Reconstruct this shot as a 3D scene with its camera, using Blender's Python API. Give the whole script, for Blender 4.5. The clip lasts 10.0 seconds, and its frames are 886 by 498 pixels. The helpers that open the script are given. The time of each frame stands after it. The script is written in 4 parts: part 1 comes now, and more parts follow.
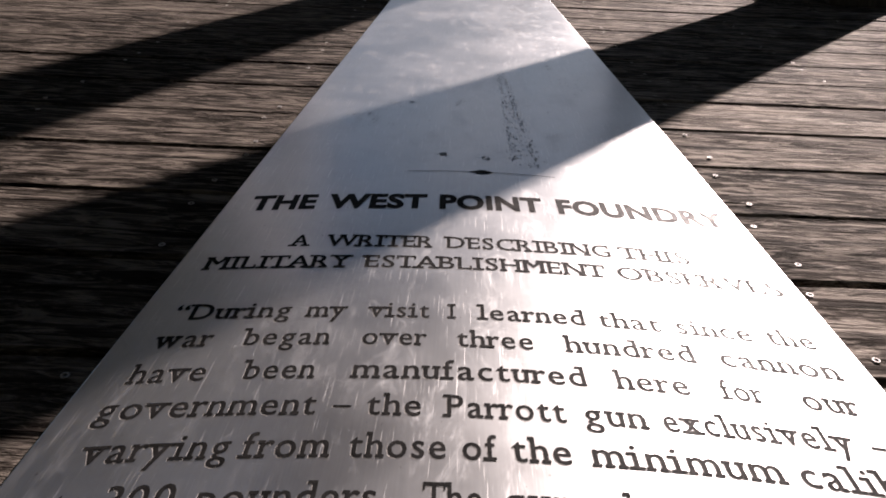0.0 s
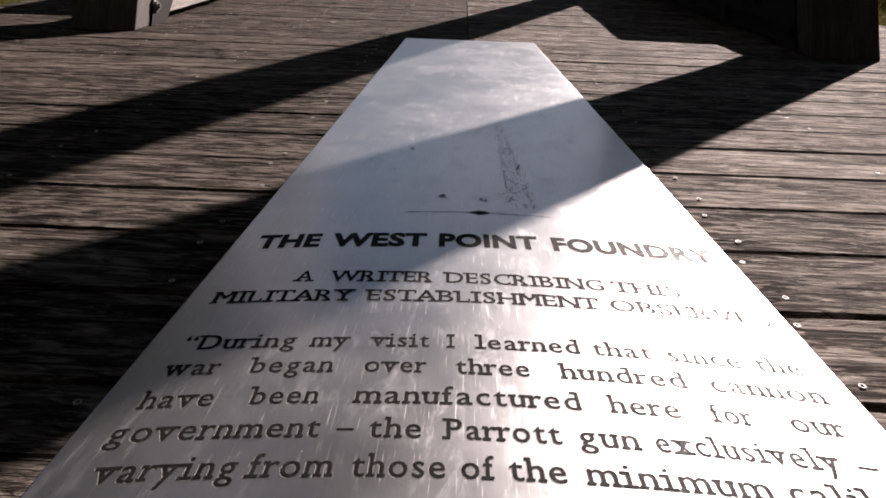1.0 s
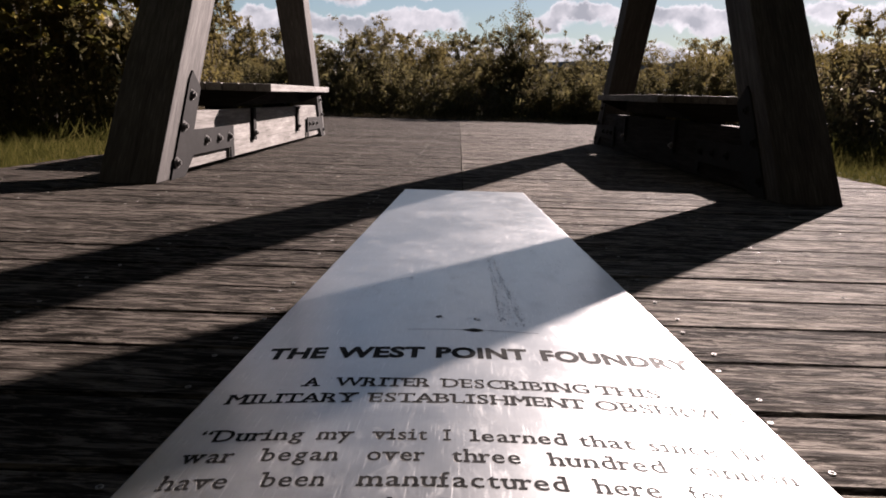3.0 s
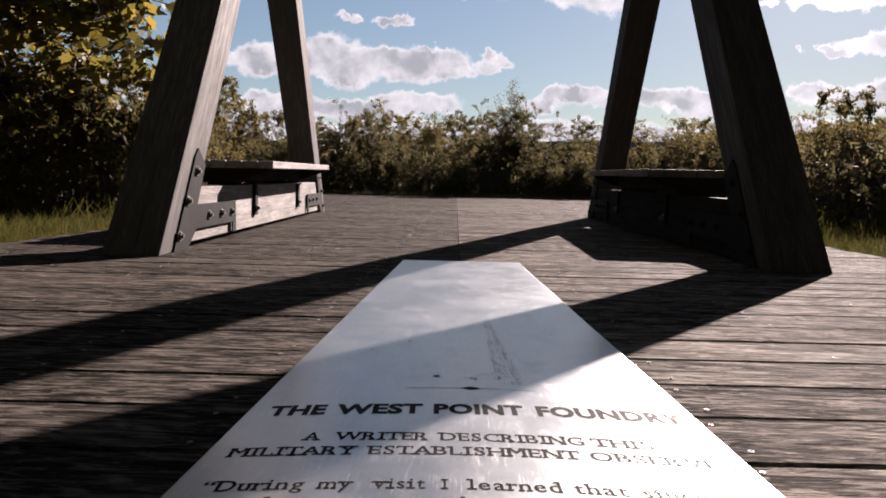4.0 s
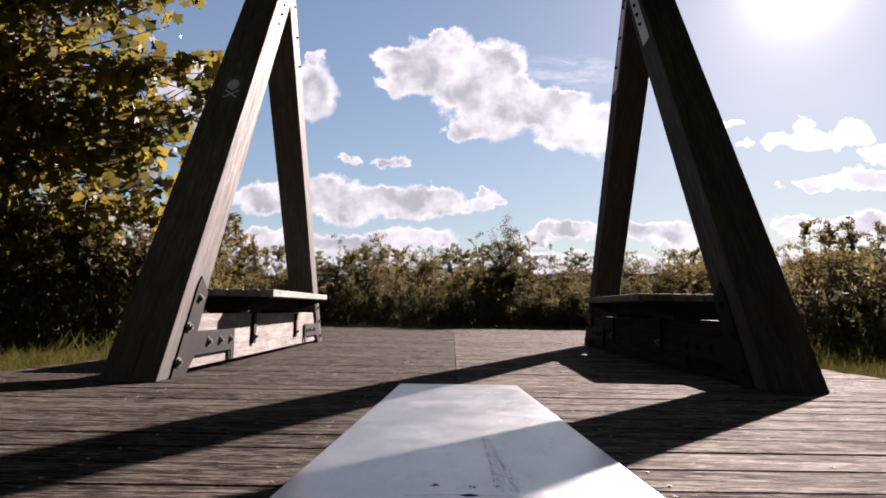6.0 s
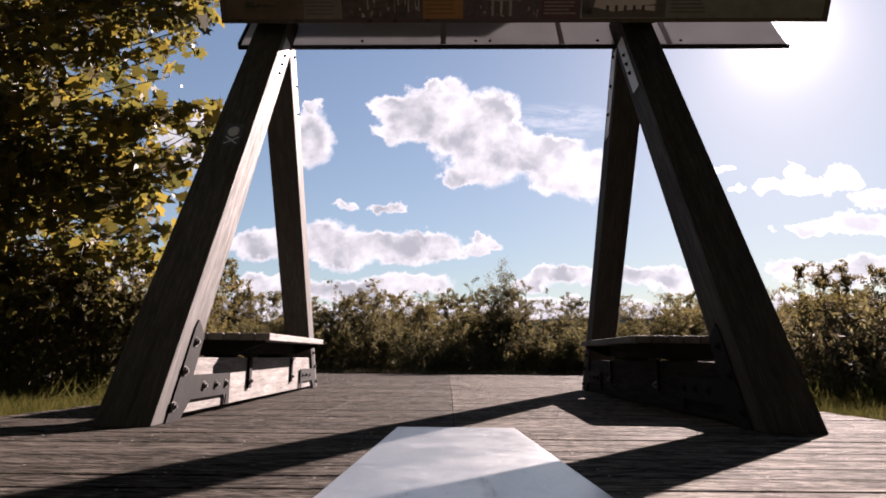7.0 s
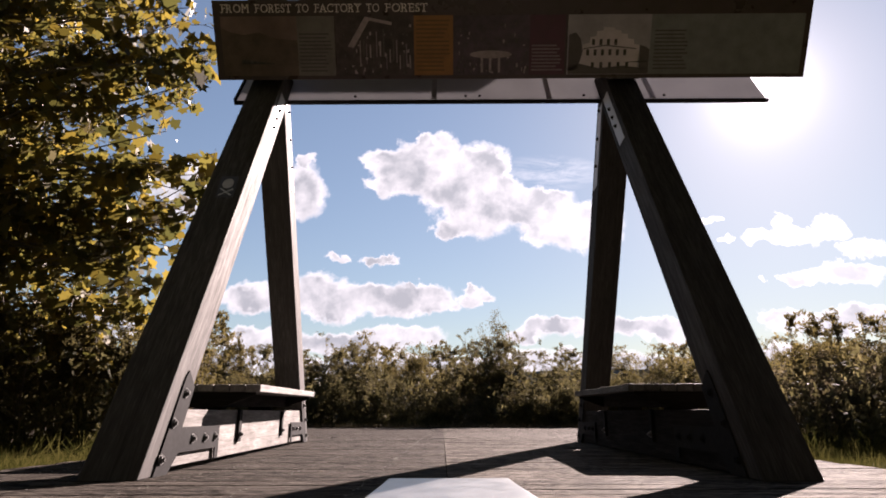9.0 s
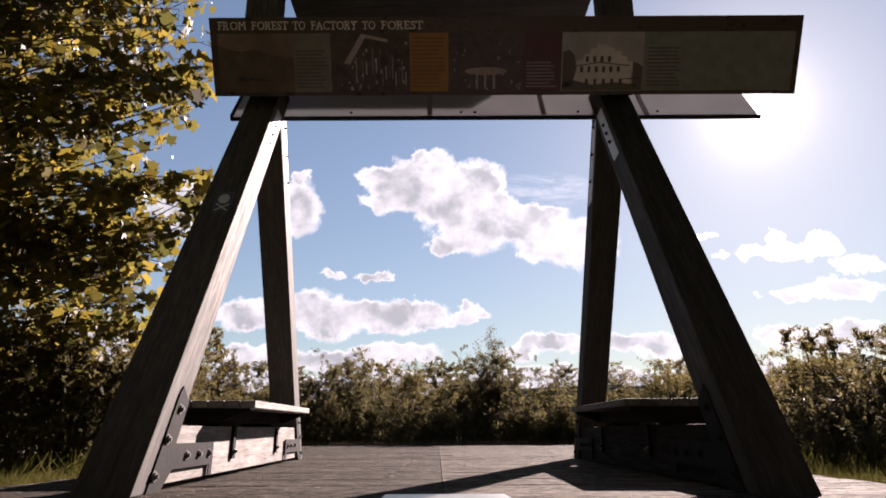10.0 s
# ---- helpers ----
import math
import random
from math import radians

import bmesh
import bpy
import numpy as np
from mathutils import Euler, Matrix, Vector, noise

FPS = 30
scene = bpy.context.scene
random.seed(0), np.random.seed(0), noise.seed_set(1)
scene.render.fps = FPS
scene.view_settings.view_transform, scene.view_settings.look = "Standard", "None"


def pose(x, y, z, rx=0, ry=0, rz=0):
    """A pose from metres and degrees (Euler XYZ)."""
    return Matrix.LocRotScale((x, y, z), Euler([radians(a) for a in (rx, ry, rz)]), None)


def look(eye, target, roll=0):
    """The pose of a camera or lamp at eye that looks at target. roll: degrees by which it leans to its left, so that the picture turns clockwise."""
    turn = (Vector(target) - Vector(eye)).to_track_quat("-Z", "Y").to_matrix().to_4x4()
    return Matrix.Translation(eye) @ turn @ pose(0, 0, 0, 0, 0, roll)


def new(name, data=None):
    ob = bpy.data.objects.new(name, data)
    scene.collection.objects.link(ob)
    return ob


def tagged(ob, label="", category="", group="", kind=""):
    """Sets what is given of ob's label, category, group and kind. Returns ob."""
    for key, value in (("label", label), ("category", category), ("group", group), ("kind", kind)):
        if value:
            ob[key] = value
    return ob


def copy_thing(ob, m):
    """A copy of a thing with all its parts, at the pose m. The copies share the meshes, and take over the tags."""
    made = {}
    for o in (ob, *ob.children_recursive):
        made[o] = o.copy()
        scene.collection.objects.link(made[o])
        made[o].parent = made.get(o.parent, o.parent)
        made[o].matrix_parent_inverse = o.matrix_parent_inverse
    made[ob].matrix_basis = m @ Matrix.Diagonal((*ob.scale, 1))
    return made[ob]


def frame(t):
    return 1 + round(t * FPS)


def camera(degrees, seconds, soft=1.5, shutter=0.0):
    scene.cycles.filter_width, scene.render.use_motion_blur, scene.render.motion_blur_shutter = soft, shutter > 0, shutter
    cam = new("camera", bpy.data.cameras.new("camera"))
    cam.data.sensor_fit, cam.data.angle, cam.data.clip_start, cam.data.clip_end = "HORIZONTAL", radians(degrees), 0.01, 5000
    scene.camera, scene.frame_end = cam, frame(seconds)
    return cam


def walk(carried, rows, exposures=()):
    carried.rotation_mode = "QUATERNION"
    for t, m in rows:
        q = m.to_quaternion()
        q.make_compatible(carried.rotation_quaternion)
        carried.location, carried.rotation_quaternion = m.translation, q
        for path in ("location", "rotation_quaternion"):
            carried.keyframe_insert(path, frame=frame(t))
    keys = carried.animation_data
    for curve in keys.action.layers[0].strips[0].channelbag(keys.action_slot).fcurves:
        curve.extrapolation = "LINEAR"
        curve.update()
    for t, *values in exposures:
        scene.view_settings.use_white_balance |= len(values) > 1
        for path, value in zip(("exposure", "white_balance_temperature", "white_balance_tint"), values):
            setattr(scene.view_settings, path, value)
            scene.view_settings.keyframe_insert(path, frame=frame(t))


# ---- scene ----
cam = camera(70.1, 10.0, soft=1.8)
PATH = [
    (0, (-0.031, 0.182, 0.369), (-0.067, 1.893, -0.665), 2.5),
    (0.5, (-0.029, 0.167, 0.369), (-0.071, 1.914, -0.604), 2.4),
    (1, (-0.028, 0.149, 0.367), (-0.074, 1.938, -0.526), 2.1),
    (1.5, (-0.027, 0.128, 0.365), (-0.077, 1.962, -0.432), 2.0),
    (2, (-0.026, 0.105, 0.361), (-0.079, 1.983, -0.324), 1.9),
    (2.5, (-0.024, 0.08, 0.356), (-0.081, 1.998, -0.209), 1.8),
    (4, (-0.019, 0.013, 0.331), (-0.077, 2.002, 0.125), 1.3),
    (4.5, (-0.017, -0.006, 0.322), (-0.078, 1.991, 0.229), 1.1),
    (5, (-0.017, -0.024, 0.312), (-0.076, 1.975, 0.328), 0.9),
    (5.5, (-0.016, -0.039, 0.301), (-0.073, 1.956, 0.422), 0.8),
    (7, (-0.02, -0.077, 0.272), (-0.063, 1.89, 0.627), 0.5),
    (7.5, (-0.015, -0.092, 0.265), (-0.048, 1.866, 0.674), 0.3),
    (8, (-0.018, -0.096, 0.259), (-0.051, 1.851, 0.714), 0.3),
    (8.5, (-0.015, -0.1, 0.252), (-0.043, 1.838, 0.743), 0.2),
    (9, (-0.016, -0.104, 0.25), (-0.035, 1.828, 0.765), 0.0),
    (9.5, (-0.017, -0.108, 0.244), (-0.03, 1.818, 0.783), -0.1),
    (10, (-0.019, -0.106, 0.239), (-0.023, 1.812, 0.804), -0.2),
]
walk(cam, [(t, look(eye, target, roll)) for t, eye, target, roll in PATH],
     [(0.0, 1.98, 6760, 26), (2.5, 2.0, 6760, 26), (5.0, 2.24, 6800, 27), (7.0, 2.38, 6850, 29), (10.0, 2.43, 6900, 29)])

# ---- light ----
SUN = Vector((0.4315, 0.7884, 0.438)).normalized()
world = bpy.data.worlds.new("sky")
scene.world = world
world.use_nodes = True


def calc(nt, op, a, b=None, c=None, clamp=False):
    n = nt.nodes.new("ShaderNodeMath")
    n.operation, n.use_clamp = op, clamp
    for i, v in enumerate((a, b, c)):
        if v is None:
            continue
        if isinstance(v, (int, float)):
            n.inputs[i].default_value = v
        else:
            nt.links.new(v, n.inputs[i])
    return n.outputs[0]


def blend(nt, fac, a, b, mode="MIX"):
    n = nt.nodes.new("ShaderNodeMix")
    n.data_type, n.blend_type = "RGBA", mode
    for i, v in ((0, fac), (6, a), (7, b)):
        if isinstance(v, (int, float)):
            n.inputs[i].default_value = v
        elif isinstance(v, tuple):
            n.inputs[i].default_value = (*v, 1) if len(v) == 3 else v
        else:
            nt.links.new(v, n.inputs[i])
    return n.outputs[2]


def noise_tex(nt, vector, scale, detail=4, rough=0.55, distort=0.0):
    n = nt.nodes.new("ShaderNodeTexNoise")
    n.inputs["Scale"].default_value, n.inputs["Detail"].default_value = scale, detail
    n.inputs["Roughness"].default_value, n.inputs["Distortion"].default_value = rough, distort
    if vector is not None:
        nt.links.new(vector, n.inputs["Vector"])
    return n


def remap(nt, value, lo, hi, a=0.0, b=1.0):
    n = nt.nodes.new("ShaderNodeMapRange")
    n.interpolation_type = "SMOOTHSTEP"
    nt.links.new(value, n.inputs[0])
    for i, v in enumerate((lo, hi, a, b)):
        n.inputs[i + 1].default_value = v
    return n.outputs[0]


def scaled(nt, vector, sx, sy, sz):
    n = nt.nodes.new("ShaderNodeMapping")
    n.inputs["Scale"].default_value = (sx, sy, sz)
    nt.links.new(vector, n.inputs["Vector"])
    return n.outputs[0]


# cumulus: slope across, slope up, half width, half height
CLOUDS = [
    (-0.1, 0.419, 0.044, 0.025), (-0.046, 0.429, 0.056, 0.031), (-0.017, 0.446, 0.033, 0.025), (-0.034, 0.461, 0.014, 0.013), (0.045, 0.409, 0.053, 0.037), (0.076, 0.409, 0.025, 0.027),
    (0.012, 0.371, 0.066, 0.042), (-0.06, 0.389, 0.053, 0.028), (-0.111, 0.379, 0.025, 0.02), (-0.125, 0.422, 0.015, 0.008), (0.04, 0.326, 0.064, 0.038), (0.002, 0.298, 0.034, 0.016),
    (0.129, 0.336, 0.075, 0.034), (0.184, 0.3, 0.054, 0.033), (0.239, 0.307, 0.042, 0.041), (0.148, 0.359, 0.058, 0.018), (0.083, 0.371, 0.038, 0.026), (-0.242, 0.369, 0.038, 0.047),
    (-0.241, 0.424, 0.013, 0.013), (-0.267, 0.351, 0.029, 0.03), (-0.431, 0.371, 0.05, 0.051), (-0.48, 0.381, 0.038, 0.031), (-0.173, 0.255, 0.02, 0.008), (-0.109, 0.244, 0.027, 0.009),
    (-0.214, 0.197, 0.046, 0.028), (-0.184, 0.169, 0.041, 0.02), (-0.139, 0.189, 0.051, 0.02), (-0.093, 0.174, 0.064, 0.018), (-0.052, 0.192, 0.056, 0.017), (-0.02, 0.174, 0.04, 0.015),
    (0.043, 0.186, 0.027, 0.012), (-0.322, 0.185, 0.055, 0.024), (-0.257, 0.178, 0.046, 0.019), (-0.066, 0.206, 0.013, 0.006), (-0.078, 0.124, 0.066, 0.015), (-0.182, 0.116, 0.081, 0.016),
    (-0.299, 0.119, 0.072, 0.018), (-0.127, 0.106, 0.054, 0.013), (0.164, 0.137, 0.059, 0.014), (0.217, 0.134, 0.041, 0.014), (0.114, 0.124, 0.036, 0.013), (0.501, 0.293, 0.024, 0.013),
    (0.544, 0.313, 0.018, 0.015), (0.578, 0.289, 0.06, 0.014), (0.627, 0.301, 0.029, 0.018), (0.432, 0.313, 0.017, 0.006), (0.68, 0.268, 0.04, 0.016), (0.638, 0.226, 0.068, 0.016),
    (0.56, 0.216, 0.022, 0.008), (0.451, 0.281, 0.007, 0.005), (0.508, 0.216, 0.006, 0.004), (0.526, 0.154, 0.044, 0.014), (0.586, 0.139, 0.079, 0.016), (0.663, 0.151, 0.062, 0.02),
    (0.381, 0.13, 0.08, 0.016), (0.284, 0.138, 0.053, 0.014),
]

# the bank of cloud low over the horizon
BANK = [(-0.42, 0.085, 0.2, 0.02), (-0.12, 0.075, 0.2, 0.02), (0.2, 0.08, 0.22, 0.02), (0.62, 0.082, 0.25, 0.024), (-0.6, 0.14, 0.12, 0.02)]


def build_sky():
    nt = world.node_tree
    nt.nodes.clear()
    sky = nt.nodes.new("ShaderNodeTexSky")
    sky.sky_type, sky.sun_disc = "NISHITA", False
    sky.sun_elevation = math.asin(SUN.z)
    sky.sun_rotation = math.atan2(SUN.x, SUN.y)
    sky.air_density, sky.dust_density, sky.ozone_density = 1.0, 0.18, 1.3
    coord = nt.nodes.new("ShaderNodeTexCoord").outputs["Generated"]
    sep = nt.nodes.new("ShaderNodeSeparateXYZ")
    nt.links.new(coord, sep.inputs[0])
    ahead = calc(nt, "MAXIMUM", sep.outputs[1], 0.02)
    u, v = calc(nt, "DIVIDE", sep.outputs[0], ahead), calc(nt, "DIVIDE", sep.outputs[2], ahead)
    flat = nt.nodes.new("ShaderNodeCombineXYZ")
    nt.links.new(u, flat.inputs[0]), nt.links.new(v, flat.inputs[1])
    fine = noise_tex(nt, flat.outputs[0], 26, 8, 0.62)
    coarse = noise_tex(nt, flat.outputs[0], 8, 3, 0.5)
    blurred = noise_tex(nt, flat.outputs[0], 13, 4, 0.5, 0.3)
    big, small = nt.nodes.new("ShaderNodeSeparateColor"), nt.nodes.new("ShaderNodeSeparateColor")
    nt.links.new(coarse.outputs["Color"], big.inputs[0]), nt.links.new(fine.outputs["Color"], small.inputs[0])

    def warp(value, a, b, k1, k2):
        value = calc(nt, "ADD", value, calc(nt, "MULTIPLY", calc(nt, "SUBTRACT", a, 0.5), k1))
        return calc(nt, "ADD", value, calc(nt, "MULTIPLY", calc(nt, "SUBTRACT", b, 0.5), k2))

    uu = warp(u, big.outputs[0], small.outputs[0], 0.035, 0.075)
    vv = warp(v, big.outputs[1], small.outputs[1], 0.025, 0.055)
    body, low = None, None
    for cu, cv, w, h in CLOUDS + BANK:
        a = calc(nt, "DIVIDE", calc(nt, "SUBTRACT", uu, cu), w * 1.12)
        b = calc(nt, "DIVIDE", calc(nt, "SUBTRACT", vv, cv), h * 1.12)
        d = calc(nt, "SUBTRACT", 1.0, calc(nt, "ADD", calc(nt, "MULTIPLY", a, a), calc(nt, "MULTIPLY", b, b)))
        base = calc(nt, "SUBTRACT", d, calc(nt, "MULTIPLY", calc(nt, "ADD", b, 0.15), 0.9))
        body = d if body is None else calc(nt, "SMOOTH_MAX", body, d, 0.45)
        low = base if low is None else calc(nt, "MAXIMUM", low, base)
    front = calc(nt, "GREATER_THAN", sep.outputs[1], 0.05)
    # a thin veil of ice cloud above the large cumulus
    streak = noise_tex(nt, scaled(nt, flat.outputs[0], 14, 60, 1), 1.0, 5, 0.65, 0.6)
    a, b = calc(nt, "DIVIDE", calc(nt, "SUBTRACT", u, 0.164), 0.11), calc(nt, "DIVIDE", calc(nt, "SUBTRACT", v, 0.399), 0.035)
    veil = calc(nt, "SUBTRACT", 1.0, calc(nt, "ADD", calc(nt, "MULTIPLY", a, a), calc(nt, "MULTIPLY", b, b)), clamp=True)
    veil = calc(nt, "MULTIPLY", veil, remap(nt, streak.outputs[0], 0.35, 0.7, 0.0, 0.4))
    ragged = calc(nt, "ADD", body, calc(nt, "MULTIPLY", calc(nt, "SUBTRACT", fine.outputs[0], 0.5), 0.9))
    cover = calc(nt, "MULTIPLY", calc(nt, "MAXIMUM", remap(nt, ragged, -0.2, 0.5), veil), front)
    core = calc(nt, "MULTIPLY", remap(nt, body, 0.05, 0.75), calc(nt, "ADD", 0.35, remap(nt, blurred.outputs[0], 0.36, 0.62, 0.0, 0.65)))
    shade = calc(nt, "MAXIMUM", core, calc(nt, "MULTIPLY", remap(nt, low, 0.3, 1.3), 0.7))
    billow = noise_tex(nt, flat.outputs[0], 34, 5, 0.6, 0.2)
    shade = calc(nt, "ADD", shade, calc(nt, "MULTIPLY", calc(nt, "SUBTRACT", billow.outputs[0], 0.52), 1.1), clamp=True)
    # the bright aureole round the sun
    near = nt.nodes.new("ShaderNodeVectorMath")
    near.operation = "DOT_PRODUCT"
    nt.links.new(coord, near.inputs[0])
    near.inputs[1].default_value = SUN
    off = calc(nt, "ARCCOSINE", calc(nt, "MINIMUM", near.outputs["Value"], 1.0))
    shade = calc(nt, "MULTIPLY", shade, remap(nt, off, 0.1, 0.42, 0.35, 1.0))
    white = blend(nt, shade, CLOUD_LIT, CLOUD_BASE)
    # clouds shine more towards the sun
    gain = calc(nt, "ADD", 1.0, calc(nt, "MULTIPLY", calc(nt, "POWER", 2.718, calc(nt, "MULTIPLY", off, -8.0)), 2.0))
    white = blend(nt, 1.0, white, gain, "MULTIPLY")
    clear = blend(nt, 1.0, sky.outputs[0], (0.94, 1.0, 0.93), "MULTIPLY")
    # haze evens out the brightest part of the clear sky
    grey = nt.nodes.new("ShaderNodeRGBToBW")
    nt.links.new(clear, grey.inputs[0])
    clear = blend(nt, 1.0, clear, calc(nt, "DIVIDE", 1.3, calc(nt, "ADD", 1.0, calc(nt, "DIVIDE", grey.outputs[0], 13.0))), "MULTIPLY")
    seen = blend(nt, cover, clear, white)
    core = calc(nt, "MULTIPLY", calc(nt, "POWER", 2.718, calc(nt, "MULTIPLY", off, -50.0)), 45.0)
    halo = calc(nt, "MULTIPLY", calc(nt, "POWER", 2.718, calc(nt, "MULTIPLY", off, -9.0)), 3.0)
    glow = calc(nt, "ADD", core, halo)
    seen = blend(nt, 1.0, seen, glow, "ADD")
    bg = nt.nodes.new("ShaderNodeBackground")
    bg.inputs[1].default_value = SKY
    nt.links.new(seen, bg.inputs[0])
    out = nt.nodes.new("ShaderNodeOutputWorld")
    nt.links.new(bg.outputs[0], out.inputs[0])


SKY = 0.022
CLOUD_LIT, CLOUD_BASE = (9.8, 10.3, 10.6), (4.2, 4.75, 5.2)
build_sky()
sun = bpy.data.lights.new("sun", "SUN")
sun.energy, sun.angle, sun.color = 5.0, radians(0.53), (1.0, 0.93, 0.84)
sun_ob = new("sun", sun)
sun_ob.matrix_world = look((30 * SUN.x, 30 * SUN.y, 30 * SUN.z), (0, 0, 0))


# ---- materials ----
def material(name):
    m = bpy.data.materials.new(name)
    m.use_nodes = True
    nt = m.node_tree
    return m, nt, nt.nodes["Principled BSDF"]


def shifted(nt, vector, amount):
    """Moves the pattern by a random step for each object."""
    info = nt.nodes.new("ShaderNodeObjectInfo")
    comb = nt.nodes.new("ShaderNodeCombineXYZ")
    for i, k in enumerate((amount, amount * 0.37, amount * 0.71)):
        nt.links.new(calc(nt, "MULTIPLY", info.outputs["Random"], k), comb.inputs[i])
    add = nt.nodes.new("ShaderNodeVectorMath")
    nt.links.new(vector, add.inputs[0]), nt.links.new(comb.outputs[0], add.inputs[1])
    return add.outputs[0], info.outputs["Random"]


def relief(nt, bsdf, height, strength, distance):
    n = nt.nodes.new("ShaderNodeBump")
    n.inputs["Strength"].default_value, n.inputs["Distance"].default_value = strength, distance
    nt.links.new(height, n.inputs["Height"])
    nt.links.new(n.outputs[0], bsdf.inputs["Normal"])


def wood(name, dark, mid, pale, rough=0.75, grain=1.0, bump=0.8, distance=0.004, gloss=0.5, mottle=0.6, cracked=0.75, patchy=0.0, rings=0.0):
    """Weathered timber with its grain along the local x axis."""
    m, nt, bsdf = material(name)
    pos = nt.nodes.new("ShaderNodeTexCoord").outputs["Object"]
    pos, rnd = shifted(nt, pos, 37.0)
    long_grain = noise_tex(nt, scaled(nt, pos, 4.5 * grain, 62 * grain, 62 * grain), 1.0, 6, 0.66, 0.5)
    fine_grain = noise_tex(nt, scaled(nt, pos, 16 * grain, 230 * grain, 230 * grain), 1.0, 4, 0.65)
    cracks = noise_tex(nt, scaled(nt, pos, 2.4 * grain, 110 * grain, 110 * grain), 1.0, 3, 0.5, 0.8)
    blotch = noise_tex(nt, scaled(nt, pos, 3.2, 13, 13), 1.0, 6, 0.68, 0.4)
    wide_blotch = noise_tex(nt, scaled(nt, pos, 0.9, 1.6, 1.6), 1.0, 3, 0.5)
    tone = calc(nt, "ADD", calc(nt, "MULTIPLY", long_grain.outputs[0], 0.45), calc(nt, "MULTIPLY", fine_grain.outputs[0], 0.55))
    tone = calc(nt, "ADD", tone, calc(nt, "MULTIPLY", calc(nt, "SUBTRACT", blotch.outputs[0], 0.5), mottle))
    tone = calc(nt, "ADD", tone, calc(nt, "MULTIPLY", calc(nt, "SUBTRACT", wide_blotch.outputs[0], 0.5), 0.35))
    tone = calc(nt, "ADD", tone, calc(nt, "MULTIPLY", calc(nt, "SUBTRACT", rnd, 0.5), 0.14))
    if rings:
        # arched growth rings and fine splits
        bow = noise_tex(nt, scaled(nt, pos, 1.1, 7, 7), 1.0, 2, 0.45, 0.3)
        ring = calc(nt, "SINE", calc(nt, "ADD", calc(nt, "MULTIPLY", bow.outputs[0], 95.0), calc(nt, "MULTIPLY", long_grain.outputs[0], 4.0)))
        tone = calc(nt, "ADD", tone, calc(nt, "MULTIPLY", ring, rings))
        splits = noise_tex(nt, scaled(nt, pos, 5.5, 190, 190), 1.0, 4, 0.6, 1.0)
        split = remap(nt, splits.outputs[0], 0.60, 0.66)
        tone = calc(nt, "SUBTRACT", tone, calc(nt, "MULTIPLY", split, 3.4 * rings))
    ramp = nt.nodes.new("ShaderNodeValToRGB")
    ramp.color_ramp.elements[0].position, ramp.color_ramp.elements[0].color = 0.28, (*dark, 1)
    ramp.color_ramp.elements[1].position, ramp.color_ramp.elements[1].color = 0.74, (*pale, 1)
    e = ramp.color_ramp.elements.new(0.5)
    e.color = (*mid, 1)
    nt.links.new(tone, ramp.inputs[0])
    crack = remap(nt, cracks.outputs[0], 0.63, 0.70)
    # silvered and worn-dark patches
    patches = noise_tex(nt, scaled(nt, pos, 13, 75, 75), 1.0, 7, 0.74, 0.8)
    worn = blend(nt, remap(nt, patches.outputs[0], 0.46, 0.6), tuple(0.25 * c for c in mid), tuple(1.1 * c for c in pale))
    weathered = blend(nt, patchy, ramp.outputs[0], worn)
    colour = blend(nt, calc(nt, "MULTIPLY", crack, cracked), weathered, tuple(0.25 * c for c in dark))
    nt.links.new(colour, bsdf.inputs["Base Color"])
    bsdf.inputs["Specular IOR Level"].default_value = gloss
    nt.links.new(remap(nt, long_grain.outputs[0], 0.3, 0.7, rough + 0.08, rough - 0.12), bsdf.inputs["Roughness"])
    height = calc(nt, "ADD", calc(nt, "MULTIPLY", long_grain.outputs[0], 0.9), calc(nt, "MULTIPLY", fine_grain.outputs[0], 0.5))
    height = calc(nt, "ADD", height, calc(nt, "MULTIPLY", blotch.outputs[0], 0.6))
    height = calc(nt, "SUBTRACT", height, calc(nt, "MULTIPLY", crack, 1.2 * cracked))
    relief(nt, bsdf, height, bump, distance)
    return m


def plain(name, colour, rough=0.5, metal=0.0, vary=0.25, scale=30, bump=0.15):
    m, nt, bsdf = material(name)
    pos, rnd = shifted(nt, nt.nodes.new("ShaderNodeTexCoord").outputs["Object"], 11.0)
    n1, n2 = noise_tex(nt, pos, scale, 5, 0.6), noise_tex(nt, pos, scale * 0.13, 3, 0.5)
    k = calc(nt, "ADD", calc(nt, "MULTIPLY", n1.outputs[0], 0.6), calc(nt, "MULTIPLY", n2.outputs[0], 0.4))
    lo, hi = tuple(c * (1 - vary) for c in colour), tuple(min(1, c * (1 + vary)) for c in colour)
    nt.links.new(blend(nt, remap(nt, k, 0.3, 0.7), lo, hi), bsdf.inputs["Base Color"])
    nt.links.new(remap(nt, n1.outputs[0], 0.3, 0.7, max(0.05, rough - 0.1), min(1, rough + 0.1)), bsdf.inputs["Roughness"])
    bsdf.inputs["Metallic"].default_value = metal
    relief(nt, bsdf, n1.outputs[0], bump, 0.002)
    return m


